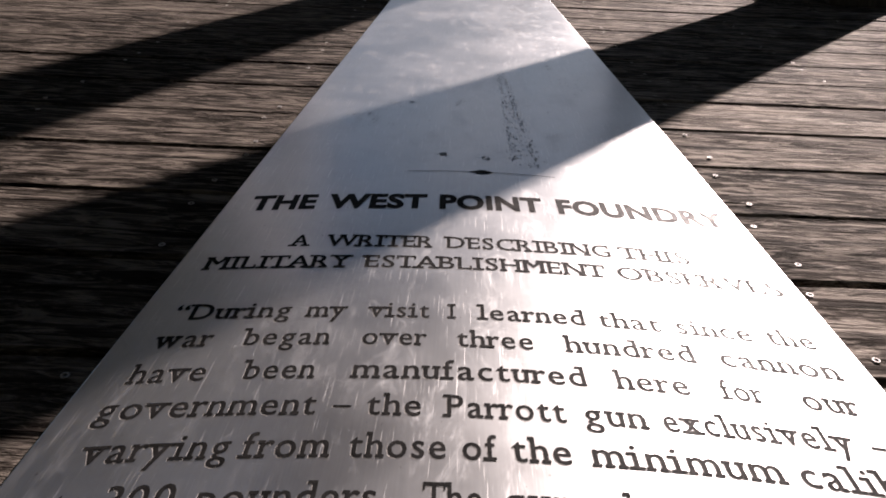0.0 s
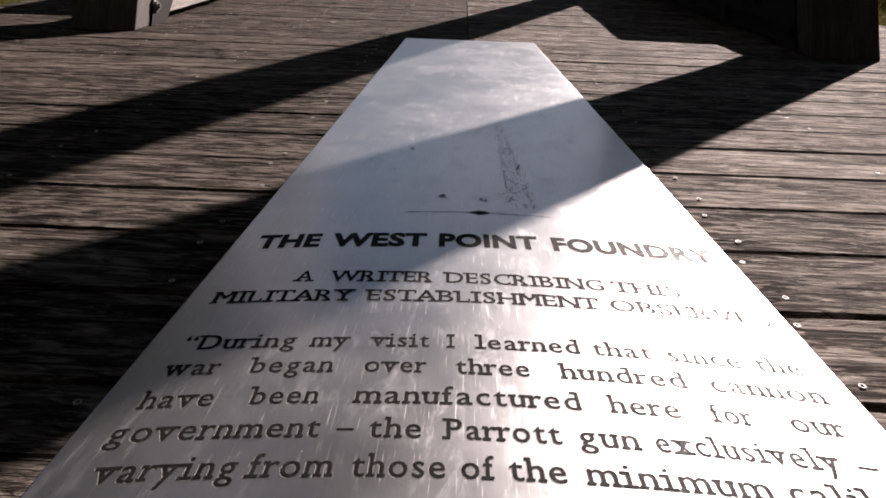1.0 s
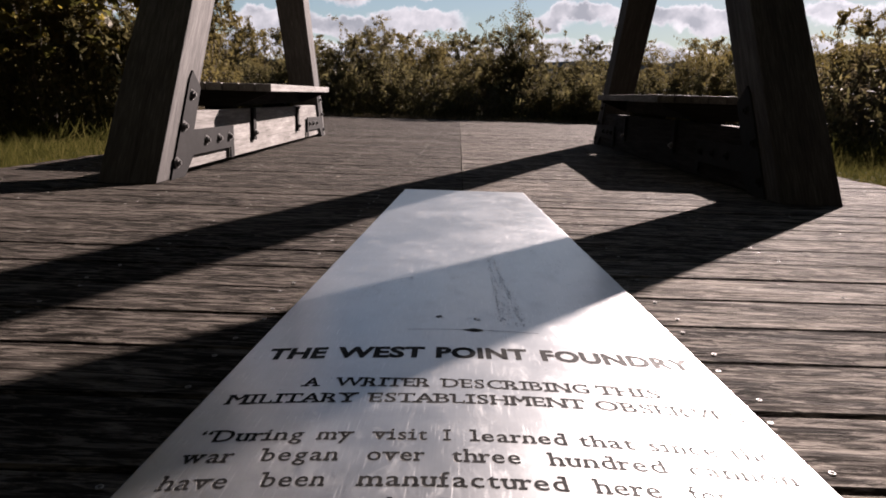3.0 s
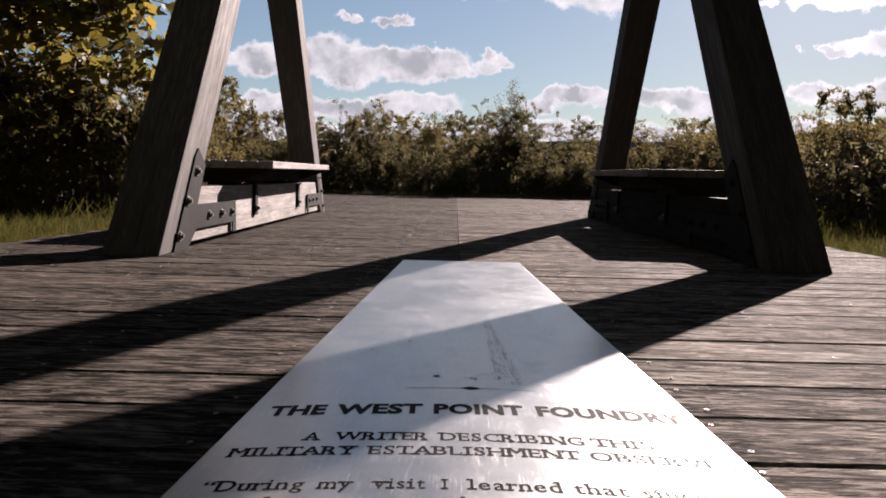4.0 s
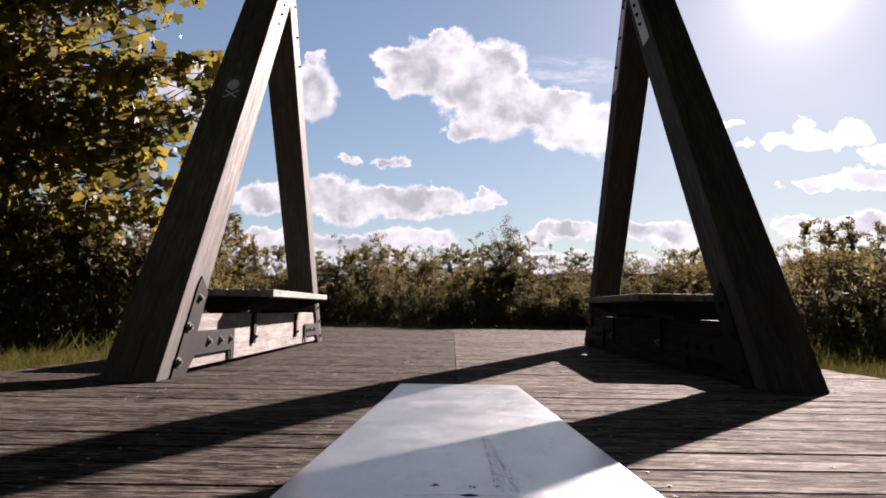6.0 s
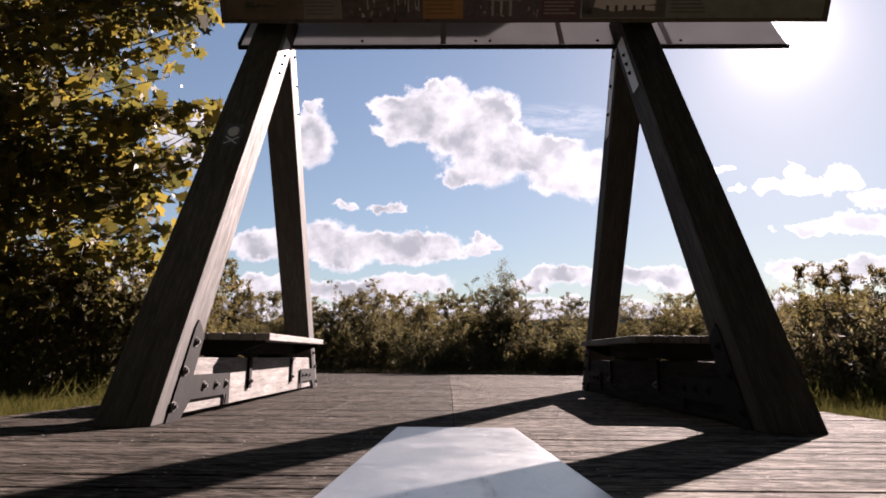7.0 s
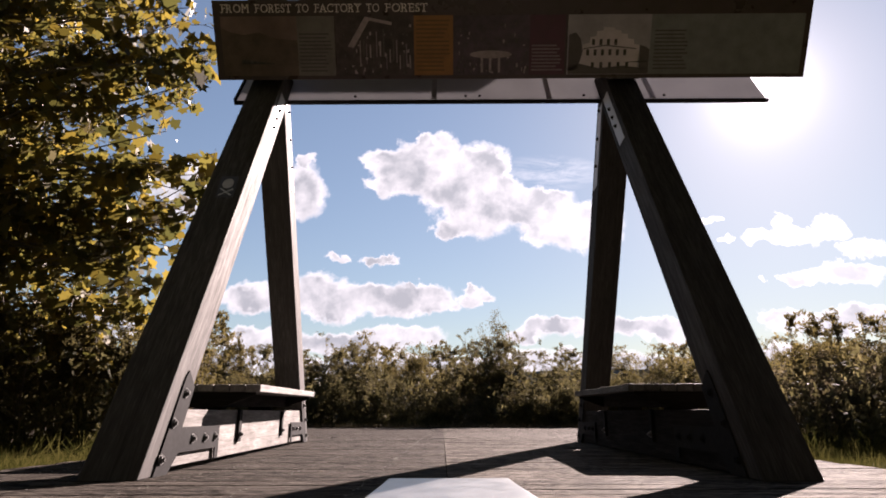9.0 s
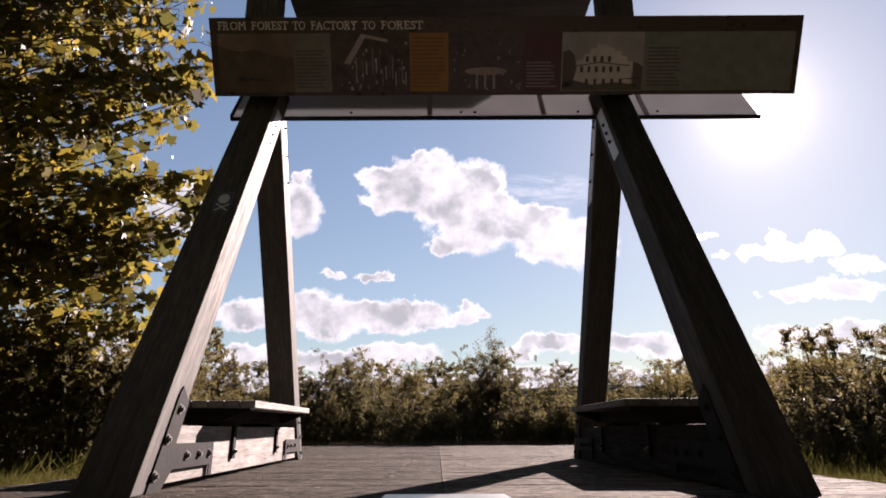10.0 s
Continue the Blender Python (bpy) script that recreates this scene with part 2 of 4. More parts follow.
def brushed_metal():
    m, nt, bsdf = material("brushed_metal")
    pos = nt.nodes.new("ShaderNodeTexCoord").outputs["Object"]
    brush = noise_tex(nt, scaled(nt, pos, 420, 9, 1), 1.0, 4, 0.65)
    scratch = noise_tex(nt, scaled(nt, pos, 850, 17, 1), 1.0, 1, 0.5, 0.15)
    slant = nt.nodes.new("ShaderNodeMapping")
    slant.inputs["Rotation"].default_value, slant.inputs["Scale"].default_value = (0, 0, 0.2), (760, 24, 1)
    nt.links.new(pos, slant.inputs["Vector"])
    scratch_b = noise_tex(nt, slant.outputs[0], 1.0, 2, 0.5, 0.4)
    cloudy = noise_tex(nt, pos, 4.5, 5, 0.6)
    stain = noise_tex(nt, pos, 24, 7, 0.72, 0.9)
    smear = noise_tex(nt, scaled(nt, pos, 30, 11, 1), 1.0, 6, 0.7, 1.2)
    specks = noise_tex(nt, pos, 130, 3, 0.6)
    base = blend(nt, remap(nt, cloudy.outputs[0], 0.3, 0.72), (0.325, 0.337, 0.341), (0.42, 0.432, 0.435))
    base = blend(nt, calc(nt, "MULTIPLY", remap(nt, brush.outputs[0], 0.35, 0.65), 0.14), base, (0.5, 0.5, 0.5))
    base = blend(nt, calc(nt, "MULTIPLY", remap(nt, stain.outputs[0], 0.48, 0.7), 0.3), base, (0.30, 0.298, 0.296))
    base = blend(nt, calc(nt, "MULTIPLY", remap(nt, smear.outputs[0], 0.56, 0.72), 0.12), base, (0.62, 0.62, 0.61))
    base = blend(nt, calc(nt, "MULTIPLY", remap(nt, specks.outputs[0], 0.70, 0.74), 0.5), base, (0.12, 0.11, 0.10))
    bsdf.inputs["Metallic"].default_value = 1.0
    bsdf.inputs["Anisotropic"].default_value = 0.22
    bsdf.inputs["Coat Weight"].default_value = 0.2
    nt.links.new(remap(nt, stain.outputs[0], 0.35, 0.7, 0.10, 0.22), bsdf.inputs["Coat Roughness"])
    lengthwise = nt.nodes.new("ShaderNodeCombineXYZ")
    lengthwise.inputs[1].default_value = 1.0
    nt.links.new(lengthwise.outputs[0], bsdf.inputs["Tangent"])
    lines = calc(nt, "MAXIMUM", remap(nt, scratch.outputs[0], 0.67, 0.74), remap(nt, scratch_b.outputs[0], 0.68, 0.75))
    base = blend(nt, calc(nt, "MULTIPLY", lines, 0.36), base, (0.85, 0.84, 0.82))
    nt.links.new(base, bsdf.inputs["Base Color"])
    r = calc(nt, "ADD", remap(nt, cloudy.outputs[0], 0.3, 0.7, 0.308, 0.368), calc(nt, "MULTIPLY", lines, 0.09))
    r = calc(nt, "ADD", r, calc(nt, "MULTIPLY", remap(nt, smear.outputs[0], 0.5, 0.7), 0.08))
    nt.links.new(r, bsdf.inputs["Roughness"])
    h = calc(nt, "ADD", calc(nt, "MULTIPLY", brush.outputs[0], 0.5), calc(nt, "MULTIPLY", lines, 0.2))
    relief(nt, bsdf, h, 0.07, 0.0006)
    return m


def leaf(name, dark, mid, pale, rough=0.5, through_light=0.45, gloss=0.25):
    m, nt, bsdf = material(name)
    geo = nt.nodes.new("ShaderNodeNewGeometry")
    ramp = nt.nodes.new("ShaderNodeValToRGB")
    ramp.color_ramp.elements[0].position, ramp.color_ramp.elements[0].color = 0.0, (*dark, 1)
    ramp.color_ramp.elements[1].position, ramp.color_ramp.elements[1].color = 1.0, (*pale, 1)
    e = ramp.color_ramp.elements.new(0.55)
    e.color = (*mid, 1)
    nt.links.new(geo.outputs["Random Per Island"], ramp.inputs[0])
    n = noise_tex(nt, nt.nodes.new("ShaderNodeTexCoord").outputs["Object"], 35, 3)
    colour = blend(nt, 0.35, ramp.outputs[0], blend(nt, n.outputs[0], (0.4, 0.4, 0.4), (1, 1, 1)), "MULTIPLY")
    nt.links.new(colour, bsdf.inputs["Base Color"])
    bsdf.inputs["Roughness"].default_value = rough
    bsdf.inputs["Specular IOR Level"].default_value = gloss
    tr = nt.nodes.new("ShaderNodeBsdfTranslucent")
    nt.links.new(colour, tr.inputs[0])
    mix = nt.nodes.new("ShaderNodeMixShader")
    mix.inputs[0].default_value = through_light
    nt.links.new(bsdf.outputs[0], mix.inputs[1]), nt.links.new(tr.outputs[0], mix.inputs[2])
    nt.links.new(mix.outputs[0], nt.nodes["Material Output"].inputs[0])
    return m


def ground_material():
    m, nt, bsdf = material("grassy_ground")
    pos = nt.nodes.new("ShaderNodeTexCoord").outputs["Object"]
    n1, n2 = noise_tex(nt, pos, 0.5, 5, 0.6), noise_tex(nt, pos, 14, 5, 0.7)
    c = blend(nt, remap(nt, n1.outputs[0], 0.35, 0.65), (0.026, 0.032, 0.008), (0.042, 0.04, 0.014))
    c = blend(nt, remap(nt, n2.outputs[0], 0.35, 0.7), c, (0.034, 0.034, 0.011))
    nt.links.new(c, bsdf.inputs["Base Color"])
    bsdf.inputs["Roughness"].default_value = 0.95
    bsdf.inputs["Specular IOR Level"].default_value = 0.03
    relief(nt, bsdf, n2.outputs[0], 0.8, 0.05)
    return m


def white_panel():
    m, nt, bsdf = material("frosted_panel")
    pos = nt.nodes.new("ShaderNodeTexCoord").outputs["Object"]
    n = noise_tex(nt, pos, 3.0, 5, 0.6)
    c = blend(nt, n.outputs[0], (0.31, 0.31, 0.32), (0.43, 0.43, 0.44))
    nt.links.new(c, bsdf.inputs["Base Color"])
    bsdf.inputs["Roughness"].default_value = 0.5
    tr = nt.nodes.new("ShaderNodeBsdfTranslucent")
    nt.links.new(c, tr.inputs[0])
    mix = nt.nodes.new("ShaderNodeMixShader")
    mix.inputs[0].default_value = 0.5
    nt.links.new(bsdf.outputs[0], mix.inputs[1]), nt.links.new(tr.outputs[0], mix.inputs[2])
    nt.links.new(mix.outputs[0], nt.nodes["Material Output"].inputs[0])
    return m


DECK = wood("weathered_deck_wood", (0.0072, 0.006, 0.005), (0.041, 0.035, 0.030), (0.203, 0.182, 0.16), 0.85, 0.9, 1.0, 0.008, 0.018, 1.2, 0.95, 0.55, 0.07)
# darker copy for the left boards: their weaker sun sheen, as colour
DECK_DIM = wood("dim_deck_wood", (0.0040, 0.0033, 0.0027), (0.0192, 0.0159, 0.0132), (0.112, 0.098, 0.084), 0.85, 0.9, 1.0, 0.008, 0.022, 1.2, 0.95, 0.6, 0.07)
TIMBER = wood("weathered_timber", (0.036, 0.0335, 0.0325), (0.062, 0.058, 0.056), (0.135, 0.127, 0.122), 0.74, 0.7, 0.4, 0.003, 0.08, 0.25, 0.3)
# darker copy of the timber: the right legs' shade, put into the colour
SHADED_LEG = wood("shaded_leg_timber", (0.0225, 0.0205, 0.02), (0.039, 0.036, 0.035), (0.078, 0.073, 0.070), 0.76, 0.7, 0.4, 0.003, 0.05, 0.25, 0.3)
# near-black copy: shade on the right rail and under both seats, as colour
SHADED_TIMBER = wood("shaded_timber", (0.0062, 0.0053, 0.0049), (0.0115, 0.0098, 0.0089), (0.022, 0.0194, 0.0177), 0.8, 0.7, 0.4, 0.003, 0.03, 0.3, 0.4)
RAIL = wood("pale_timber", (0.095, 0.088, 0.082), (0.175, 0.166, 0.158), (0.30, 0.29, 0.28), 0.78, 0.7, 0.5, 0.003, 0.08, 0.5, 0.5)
METAL = brushed_metal()
INK = plain("engraved_black", (0.006, 0.006, 0.006), 0.52, 0.0, 0.4, 90)
INK.node_tree.nodes["Principled BSDF"].inputs["Specular IOR Level"].default_value = 0.025
# light grey that paints the sunlit edge of the engraving
CUT_GLINT = plain("pale_cut_glint", (0.15, 0.148, 0.142), 0.5, 0.0, 0.5, 160)
STEEL = plain("dark_painted_steel", (0.013, 0.0125, 0.0125), 0.8, 0.0, 0.35, 40)
STEEL.node_tree.nodes["Principled BSDF"].inputs["Specular IOR Level"].default_value = 0.06
SCUFF = plain("grey_scuff", (0.2, 0.202, 0.206), 0.6, 0.2, 0.3, 90)
BOLT = plain("galvanised_bolt", (0.13, 0.127, 0.125), 0.38, 0.8, 0.3, 60)
PLATE = plain("white_coated_plate", (0.448, 0.448, 0.448), 0.5, 0.0, 0.08, 30)
GALV = plain("galvanised_plate", (0.28, 0.275, 0.27), 0.75, 0.1, 0.15, 30)
STRIP = plain("worn_grey_strip", (0.05, 0.047, 0.044), 0.85, 0.0, 0.3, 40)
STRIP.node_tree.nodes["Principled BSDF"].inputs["Specular IOR Level"].default_value = 0.05
SCREW = plain("screw_head", (0.198, 0.192, 0.186), 0.65, 0.4, 0.3, 200)
GROUND = ground_material()
BARK = plain("grey_bark", (0.09, 0.075, 0.06), 0.9, 0.0, 0.5, 14, 0.8)
TWIG = plain("brown_twig", (0.085, 0.062, 0.045), 0.85, 0.0, 0.35, 20)
MAPLE = leaf("yellowing_leaf", (0.06, 0.061, 0.018), (0.115, 0.096, 0.022), (0.20, 0.145, 0.026), 0.45, 0.6, 0.3)
SHRUB = leaf("shrub_leaf", (0.052, 0.047, 0.0215), (0.08, 0.069, 0.030), (0.115, 0.096, 0.041), 0.65, 0.68, 0.06)
GOLD = leaf("golden_leaf", (0.06, 0.050, 0.020), (0.096, 0.078, 0.030), (0.138, 0.109, 0.038), 0.65, 0.68, 0.06)
TALL = leaf("dry_stalk", (0.055, 0.0445, 0.0265), (0.084, 0.067, 0.039), (0.125, 0.102, 0.061), 0.75, 0.62, 0.05)
WEED = leaf("weed_leaf", (0.05, 0.0455, 0.02), (0.088, 0.077, 0.034), (0.14, 0.117, 0.055), 0.7, 0.55, 0.08)
GRASS = leaf("grass_blade", (0.0188, 0.0205, 0.0055), (0.043, 0.0415, 0.0115), (0.082, 0.0705, 0.023), 0.85, 0.4, 0.02)
LITTER = leaf("dry_litter", (0.0525, 0.0393, 0.021), (0.1155, 0.0866, 0.0473), (0.1995, 0.1575, 0.0892), 0.8, 0.35, 0.12)
PANEL = white_panel()


# ---- mesh helpers ----
def mesh_object(name, verts, faces, mat, parent=None, m=None, smooth=False):
    me = bpy.data.meshes.new(name)
    me.from_pydata([tuple(v) for v in verts], [], faces)
    me.materials.append(mat)
    if smooth:
        me.polygons.foreach_set("use_smooth", [True] * len(me.polygons))
    me.update()
    ob = new(name, me)
    if parent is not None:
        ob.parent = parent
    if m is not None:
        ob.matrix_basis = m
    return ob


def part(name, bm, mat, parent, label="", m=None):
    """Links a bmesh as one mesh object under a thing or a part."""
    me = bpy.data.meshes.new(name)
    bmesh.ops.recalc_face_normals(bm, faces=bm.faces)
    bm.to_mesh(me)
    bm.free()
    me.materials.append(mat)
    ob = new(name, me)
    if parent is not None:
        ob.parent = parent
    if m is not None:
        ob.matrix_basis = m
    return tagged(ob, label)


def prism(corners_a, corners_b, bevel=0.0):
    """A solid between two polygons with the same number of corners."""
    bm = bmesh.new()
    a, b = [bm.verts.new(c) for c in corners_a], [bm.verts.new(c) for c in corners_b]
    n = len(a)
    bm.faces.new(a[::-1]), bm.faces.new(b)
    for i in range(n):
        bm.faces.new((a[i], a[(i + 1) % n], b[(i + 1) % n], b[i]))
    bmesh.ops.recalc_face_normals(bm, faces=bm.faces)
    if bevel:
        bmesh.ops.bevel(bm, geom=list(bm.edges), offset=bevel, segments=2, profile=0.6, affect="EDGES")
    return bm


def box(x0, x1, y0, y1, z0, z1, bevel=0.0):
    return prism([(x0, y0, z0), (x1, y0, z0), (x1, y1, z0), (x0, y1, z0)], [(x0, y0, z1), (x1, y0, z1), (x1, y1, z1), (x0, y1, z1)], bevel)


def tube(points, radii, sides=7):
    verts, faces = [], []
    points = [Vector([float(c) for c in p]) for p in points]
    for i, (p, r) in enumerate(zip(points, radii)):
        r = float(r)
        d = (points[min(i + 1, len(points) - 1)] - points[max(i - 1, 0)]).normalized()
        a = d.orthogonal().normalized()
        b = d.cross(a)
        for k in range(sides):
            t = 2 * math.pi * k / sides
            verts.append(p + r * (math.cos(t) * a + math.sin(t) * b))
    for i in range(len(points) - 1):
        for k in range(sides):
            q = (k + 1) % sides
            faces.append((i * sides + k, i * sides + q, (i + 1) * sides + q, (i + 1) * sides + k))
    faces.append(tuple(range(sides))[::-1])
    faces.append(tuple((len(points) - 1) * sides + k for k in range(sides)))
    return verts, faces


def empty(name, m=None, label="", category="", group="", kind=""):
    ob = new(name)
    ob.empty_display_size = 0.2
    if m is not None:
        ob.matrix_basis = m
    return tagged(ob, label, category, group, kind)


# ---- ground ----
LOW = -0.25


def ground():
    rings, verts, faces = [], [], []
    radii = [2, 6, 10, 15, 21, 28, 40, 70, 150, 400, 1200, 3500]
    seg = 48
    verts.append((0, 6, LOW))
    for r in radii:
        for k in range(seg):
            a = 2 * math.pi * k / seg
            x, y = r * math.cos(a), 6 + r * math.sin(a)
            z = LOW + (0.05 * noise.noise((x * 0.4, y * 0.4, 0)) if r < 60 else 0)
            verts.append((x, y, z))
    for k in range(seg):
        faces.append((0, 1 + k, 1 + (k + 1) % seg))
    for i in range(len(radii) - 1):
        for k in range(seg):
            a, b = 1 + i * seg, 1 + (i + 1) * seg
            q = (k + 1) % seg
            faces.append((a + k, b + k, b + q, a + q))
    ob = mesh_object("ground", verts, faces, GROUND, smooth=True)
    return tagged(ob, "rough grassy ground beside the deck", "ground", kind="structure")


ground()


def ridge():
    verts, faces = [], []
    n = 120
    for i in range(n + 1):
        x = -900 + 1800 * i / n
        h = 38 + 12 * noise.noise((x * 0.006, 3, 0)) + 4 * noise.noise((x * 0.03, 7, 0)) + 40 * max(0, x / 700)
        verts += [(x, 620, -3), (x, 640, max(5, h)), (x, 700, -3)]
    for i in range(n):
        for k in range(2):
            a = 3 * i + k
            faces.append((a, a + 3, a + 4, a + 1))
    m = plain("far_woods", (0.085, 0.09, 0.085), 0.95, 0, 0.2, 0.05, 0.2)
    tagged(mesh_object("backdrop", verts, faces, m, smooth=True), "distant low wooded ridge on the horizon", "hills", kind="structure")


ridge()


def sky_blocker():
    """Unseen wooded wall added behind the camera; leans in to block sky light."""
    rng = random.Random(2)
    verts, faces, n = [], [], 150
    for i in range(n + 1):
        a = radians(146 + 248 * i / n)
        r = 15 + 2.0 * noise.noise((i * 0.11, 1, 0))
        h = 24 + 4 * noise.noise((i * 0.13, 5, 0)) + rng.uniform(-0.8, 0.8)
        for q in range(7):
            t = q / 6
            rr = r + 1.2 * noise.noise((i * 0.3, q * 0.9, 2)) - 6.5 * t * t
            verts.append((rr * math.cos(a), rr * math.sin(a), LOW + h * t))
    for i in range(n):
        for q in range(6):
            p = 7 * i + q
            faces.append((p, p + 7, p + 8, p + 1))
    m = plain("blocker_dark", (0.022, 0.024, 0.010), 0.95, 0, 0.6, 1.2, 0.8)
    tagged(mesh_object("backdrop", verts, faces, m), "unseen dark wall added to block sky light", "woods", kind="structure")


sky_blocker()

# ---- the metal plate and its lettering ----
PLATE_TOP = 0.008


def plate_mid(y):
    return 0.0095 - 0.0135 * (y - 0.5)


def plate_half(y):
    return 0.3306 - 0.041 * (y - 0.5)


plate = empty("plaque", label="long tapering brushed metal plaque with engraved black text", category="plaque")


def plaque_sheet():
    y0, y1 = -0.95, 2.645
    ring = lambda z: [(plate_mid(y0) - plate_half(y0), y0, z), (plate_mid(y0) + plate_half(y0), y0, z), (plate_mid(y1) + plate_half(y1), y1 + 0.01, z), (plate_mid(y1) - plate_half(y1), y1, z)]
    part("sheet", prism(ring(0.001), ring(PLATE_TOP), 0.0012), METAL, plate)


plaque_sheet()


def letters(text, bold, spacing=1.0):
    """Flat letter shapes as (vertices, faces), with the word's extent."""
    cu = bpy.data.curves.new("type", "FONT")
    cu.body, cu.size, cu.offset, cu.space_character = text, 1.0, 0.0 if text == "M" else bold, spacing
    cu.resolution_u = 3
    ob = bpy.data.objects.new("type", cu)
    scene.collection.objects.link(ob)
    me = bpy.data.meshes.new_from_object(ob.evaluated_get(bpy.context.evaluated_depsgraph_get()))
    v = np.array([p.co[:2] for p in me.vertices])
    f = [tuple(p.vertices) for p in me.polygons]
    bpy.data.objects.remove(ob)
    bpy.data.curves.remove(cu)
    bpy.data.meshes.remove(me)
    return v, f


CAP = 0.729


def text_line(name, y0, slope, bow, cap, words, bold, slab=False):
    """A line of engraved words on a shallow arc, each a part; words: (text, left, right)."""
    for text, left, right in words:
        v, f = letters(text, bold, 1.05) if not slab else slab_letters(text, bold, 0.017 if name == "heading_word" else 0.010)
        v = v.copy()
        lo, hi = v[:, 0].min(), v[:, 0].max()
        v[:, 0] = left + (v[:, 0] - lo) * (right - left) / (hi - lo)
        v[:, 1] *= cap / CAP * (1.0 if text.isupper() else 1.06)
        verts = []
        if v.shape[1] == 2:
            v = np.column_stack([v, np.zeros(len(v))])
        for x, y, lift in v:
            verts.append((x - 0.03 * y, y0 + slope * x - bow * x * x + y, PLATE_TOP + 0.0004 + lift))
        word = tagged(mesh_object(name, verts, f, INK, plate), "engraved black word")
        # a pale shifted copy paints the sunlit wall of each cut
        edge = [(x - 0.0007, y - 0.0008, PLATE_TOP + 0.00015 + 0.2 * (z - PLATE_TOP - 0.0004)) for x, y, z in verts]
        tagged(mesh_object("cut_edge", edge, f, CUT_GLINT, word), "pale painted glint along the letters")


# letters whose strokes carry slabs: at the foot, at the x-height and at the top; "left" ones only on the left of the stroke
FOOT = set("adfhiklmnrxAFHIKMNPRTXY")
WAIST, WAIST_LEFT = set("uvwxy"), set("imnpr")
HEAD, HEAD_LEFT = set("BDEFHIKLMNPRUVWXY"), set("bdhkl")


def spans(v, f, level):
    """Where a level line runs inside a letter: merged (start, end) spans."""
    found = []
    for q in f:
        cut = []
        for i in range(len(q)):
            (xa, ya), (xb, yb) = v[q[i]], v[q[(i + 1) % len(q)]]
            if (ya - level) * (yb - level) < 0:
                cut.append(xa + (xb - xa) * (level - ya) / (yb - ya))
        cut.sort()
        found += [(cut[i], cut[i + 1]) for i in range(0, len(cut) - 1, 2)]
    merged = []
    for a, b in sorted(found):
        if merged and a < merged[-1][1] + 0.004:
            merged[-1] = (merged[-1][0], max(b, merged[-1][1]))
        else:
            merged.append((a, b))
    return merged


def slab_letters(text, bold, fat=0.011):
    """Letters set one by one with square slab feet added to their strokes."""
    tall_x = letters("x", bold)[0][:, 1].max()
    verts, faces, x = [], [], 0.0
    for ch in text:
        v, f = letters(ch, bold)
        lo, hi = v[:, 0].min(), v[:, 0].max()
        v = v - np.array([lo, 0])
        w = hi - lo
        gap = 0.26 if ch in "iIl" else 0.10 if ch in "ft" else 0.05 if ch in "VWAYT" else 0.14
        x += gap * 0.5
        boxes = []
        top = v[:, 1].max()
        for members, level, edge, one_side in ((FOOT, 0.07, 0.0, False), (WAIST, tall_x - 0.07, tall_x, False), (WAIST_LEFT, tall_x - 0.06, tall_x, True),
                                               (HEAD, top - 0.07, top, False), (HEAD_LEFT, top - 0.06, top, True)):
            if ch not in members:
                continue
            strokes = spans(v, f, level)
            if ch in "ad" and edge == 0.0:
                strokes = [(w - 0.1, w - 0.01)]
            if ch in "adu" and edge == 0.0 or ch == "d" and edge:
                strokes = strokes[-1:]
            if one_side or ch in "BDEFPRL" and edge:
                strokes = strokes[:1] if ch != "d" else strokes[-1:]
            for a, b in strokes:
                if b - a > 0.26 and ch not in "DPBEFRL":
                    continue
                b = min(b, a + 0.12) + fat
                a -= fat
                out = 0.052 if ch in "mnhuwMNHUW" else 0.12
                out = 0.065 if ch == "r" else 0.03 if ch in "ad" and edge == 0.0 else out
                right = b if one_side or ch in "BDEFPRL" else b + out
                left = a - out if not (ch in "adu" and edge == 0.0) else a
                if ch in "ad" and edge == 0.0:
                    right = b + out
                y0, y1 = (-0.005, 0.078) if edge == 0.0 else (edge - 0.078, edge + 0.005)
                boxes.append((left, right, y0, y1))
        # upright ends on the arms of the capitals
        if ch in "TEFLZ":
            if ch != "L":
                boxes.append((w - 0.03, w + 0.03, top - 0.19, top))
            if ch == "T":
                boxes.append((-0.03, 0.03, top - 0.19, top))
            if ch in "ELZ":
                boxes.append((w - 0.03, w + 0.035, 0.0, 0.20))
        if ch in "SCG":
            boxes.append((w - 0.07, w - 0.02, top - 0.24, top))
            if ch != "G":
                boxes.append((0.02, 0.07, 0.0, 0.22) if ch == "S" else (w - 0.06, w - 0.02, 0.05, 0.2))
        step = 0.000012 * (len(verts) % 3)
        for shift, lift in ((-fat, 0.0), (fat, 0.00003)):
            base = len(verts)
            verts += [(p[0] + x + shift, p[1], lift) for p in v]
            faces += [tuple(base + i for i in q) for q in f]
        for left, right, y0, y1 in boxes:
            k = len(verts)
            lift = 0.00006 + step + 0.00003 * (k // 4 % 5)
            verts += [(x + left, y0, lift), (x + right, y0, lift), (x + right, y1, lift), (x + left, y1, lift)]
            faces.append((k, k + 1, k + 2, k + 3))
        x += w + gap * 0.5 - (0.07 if ch == "r" else 0.0)
    return np.array(verts), faces


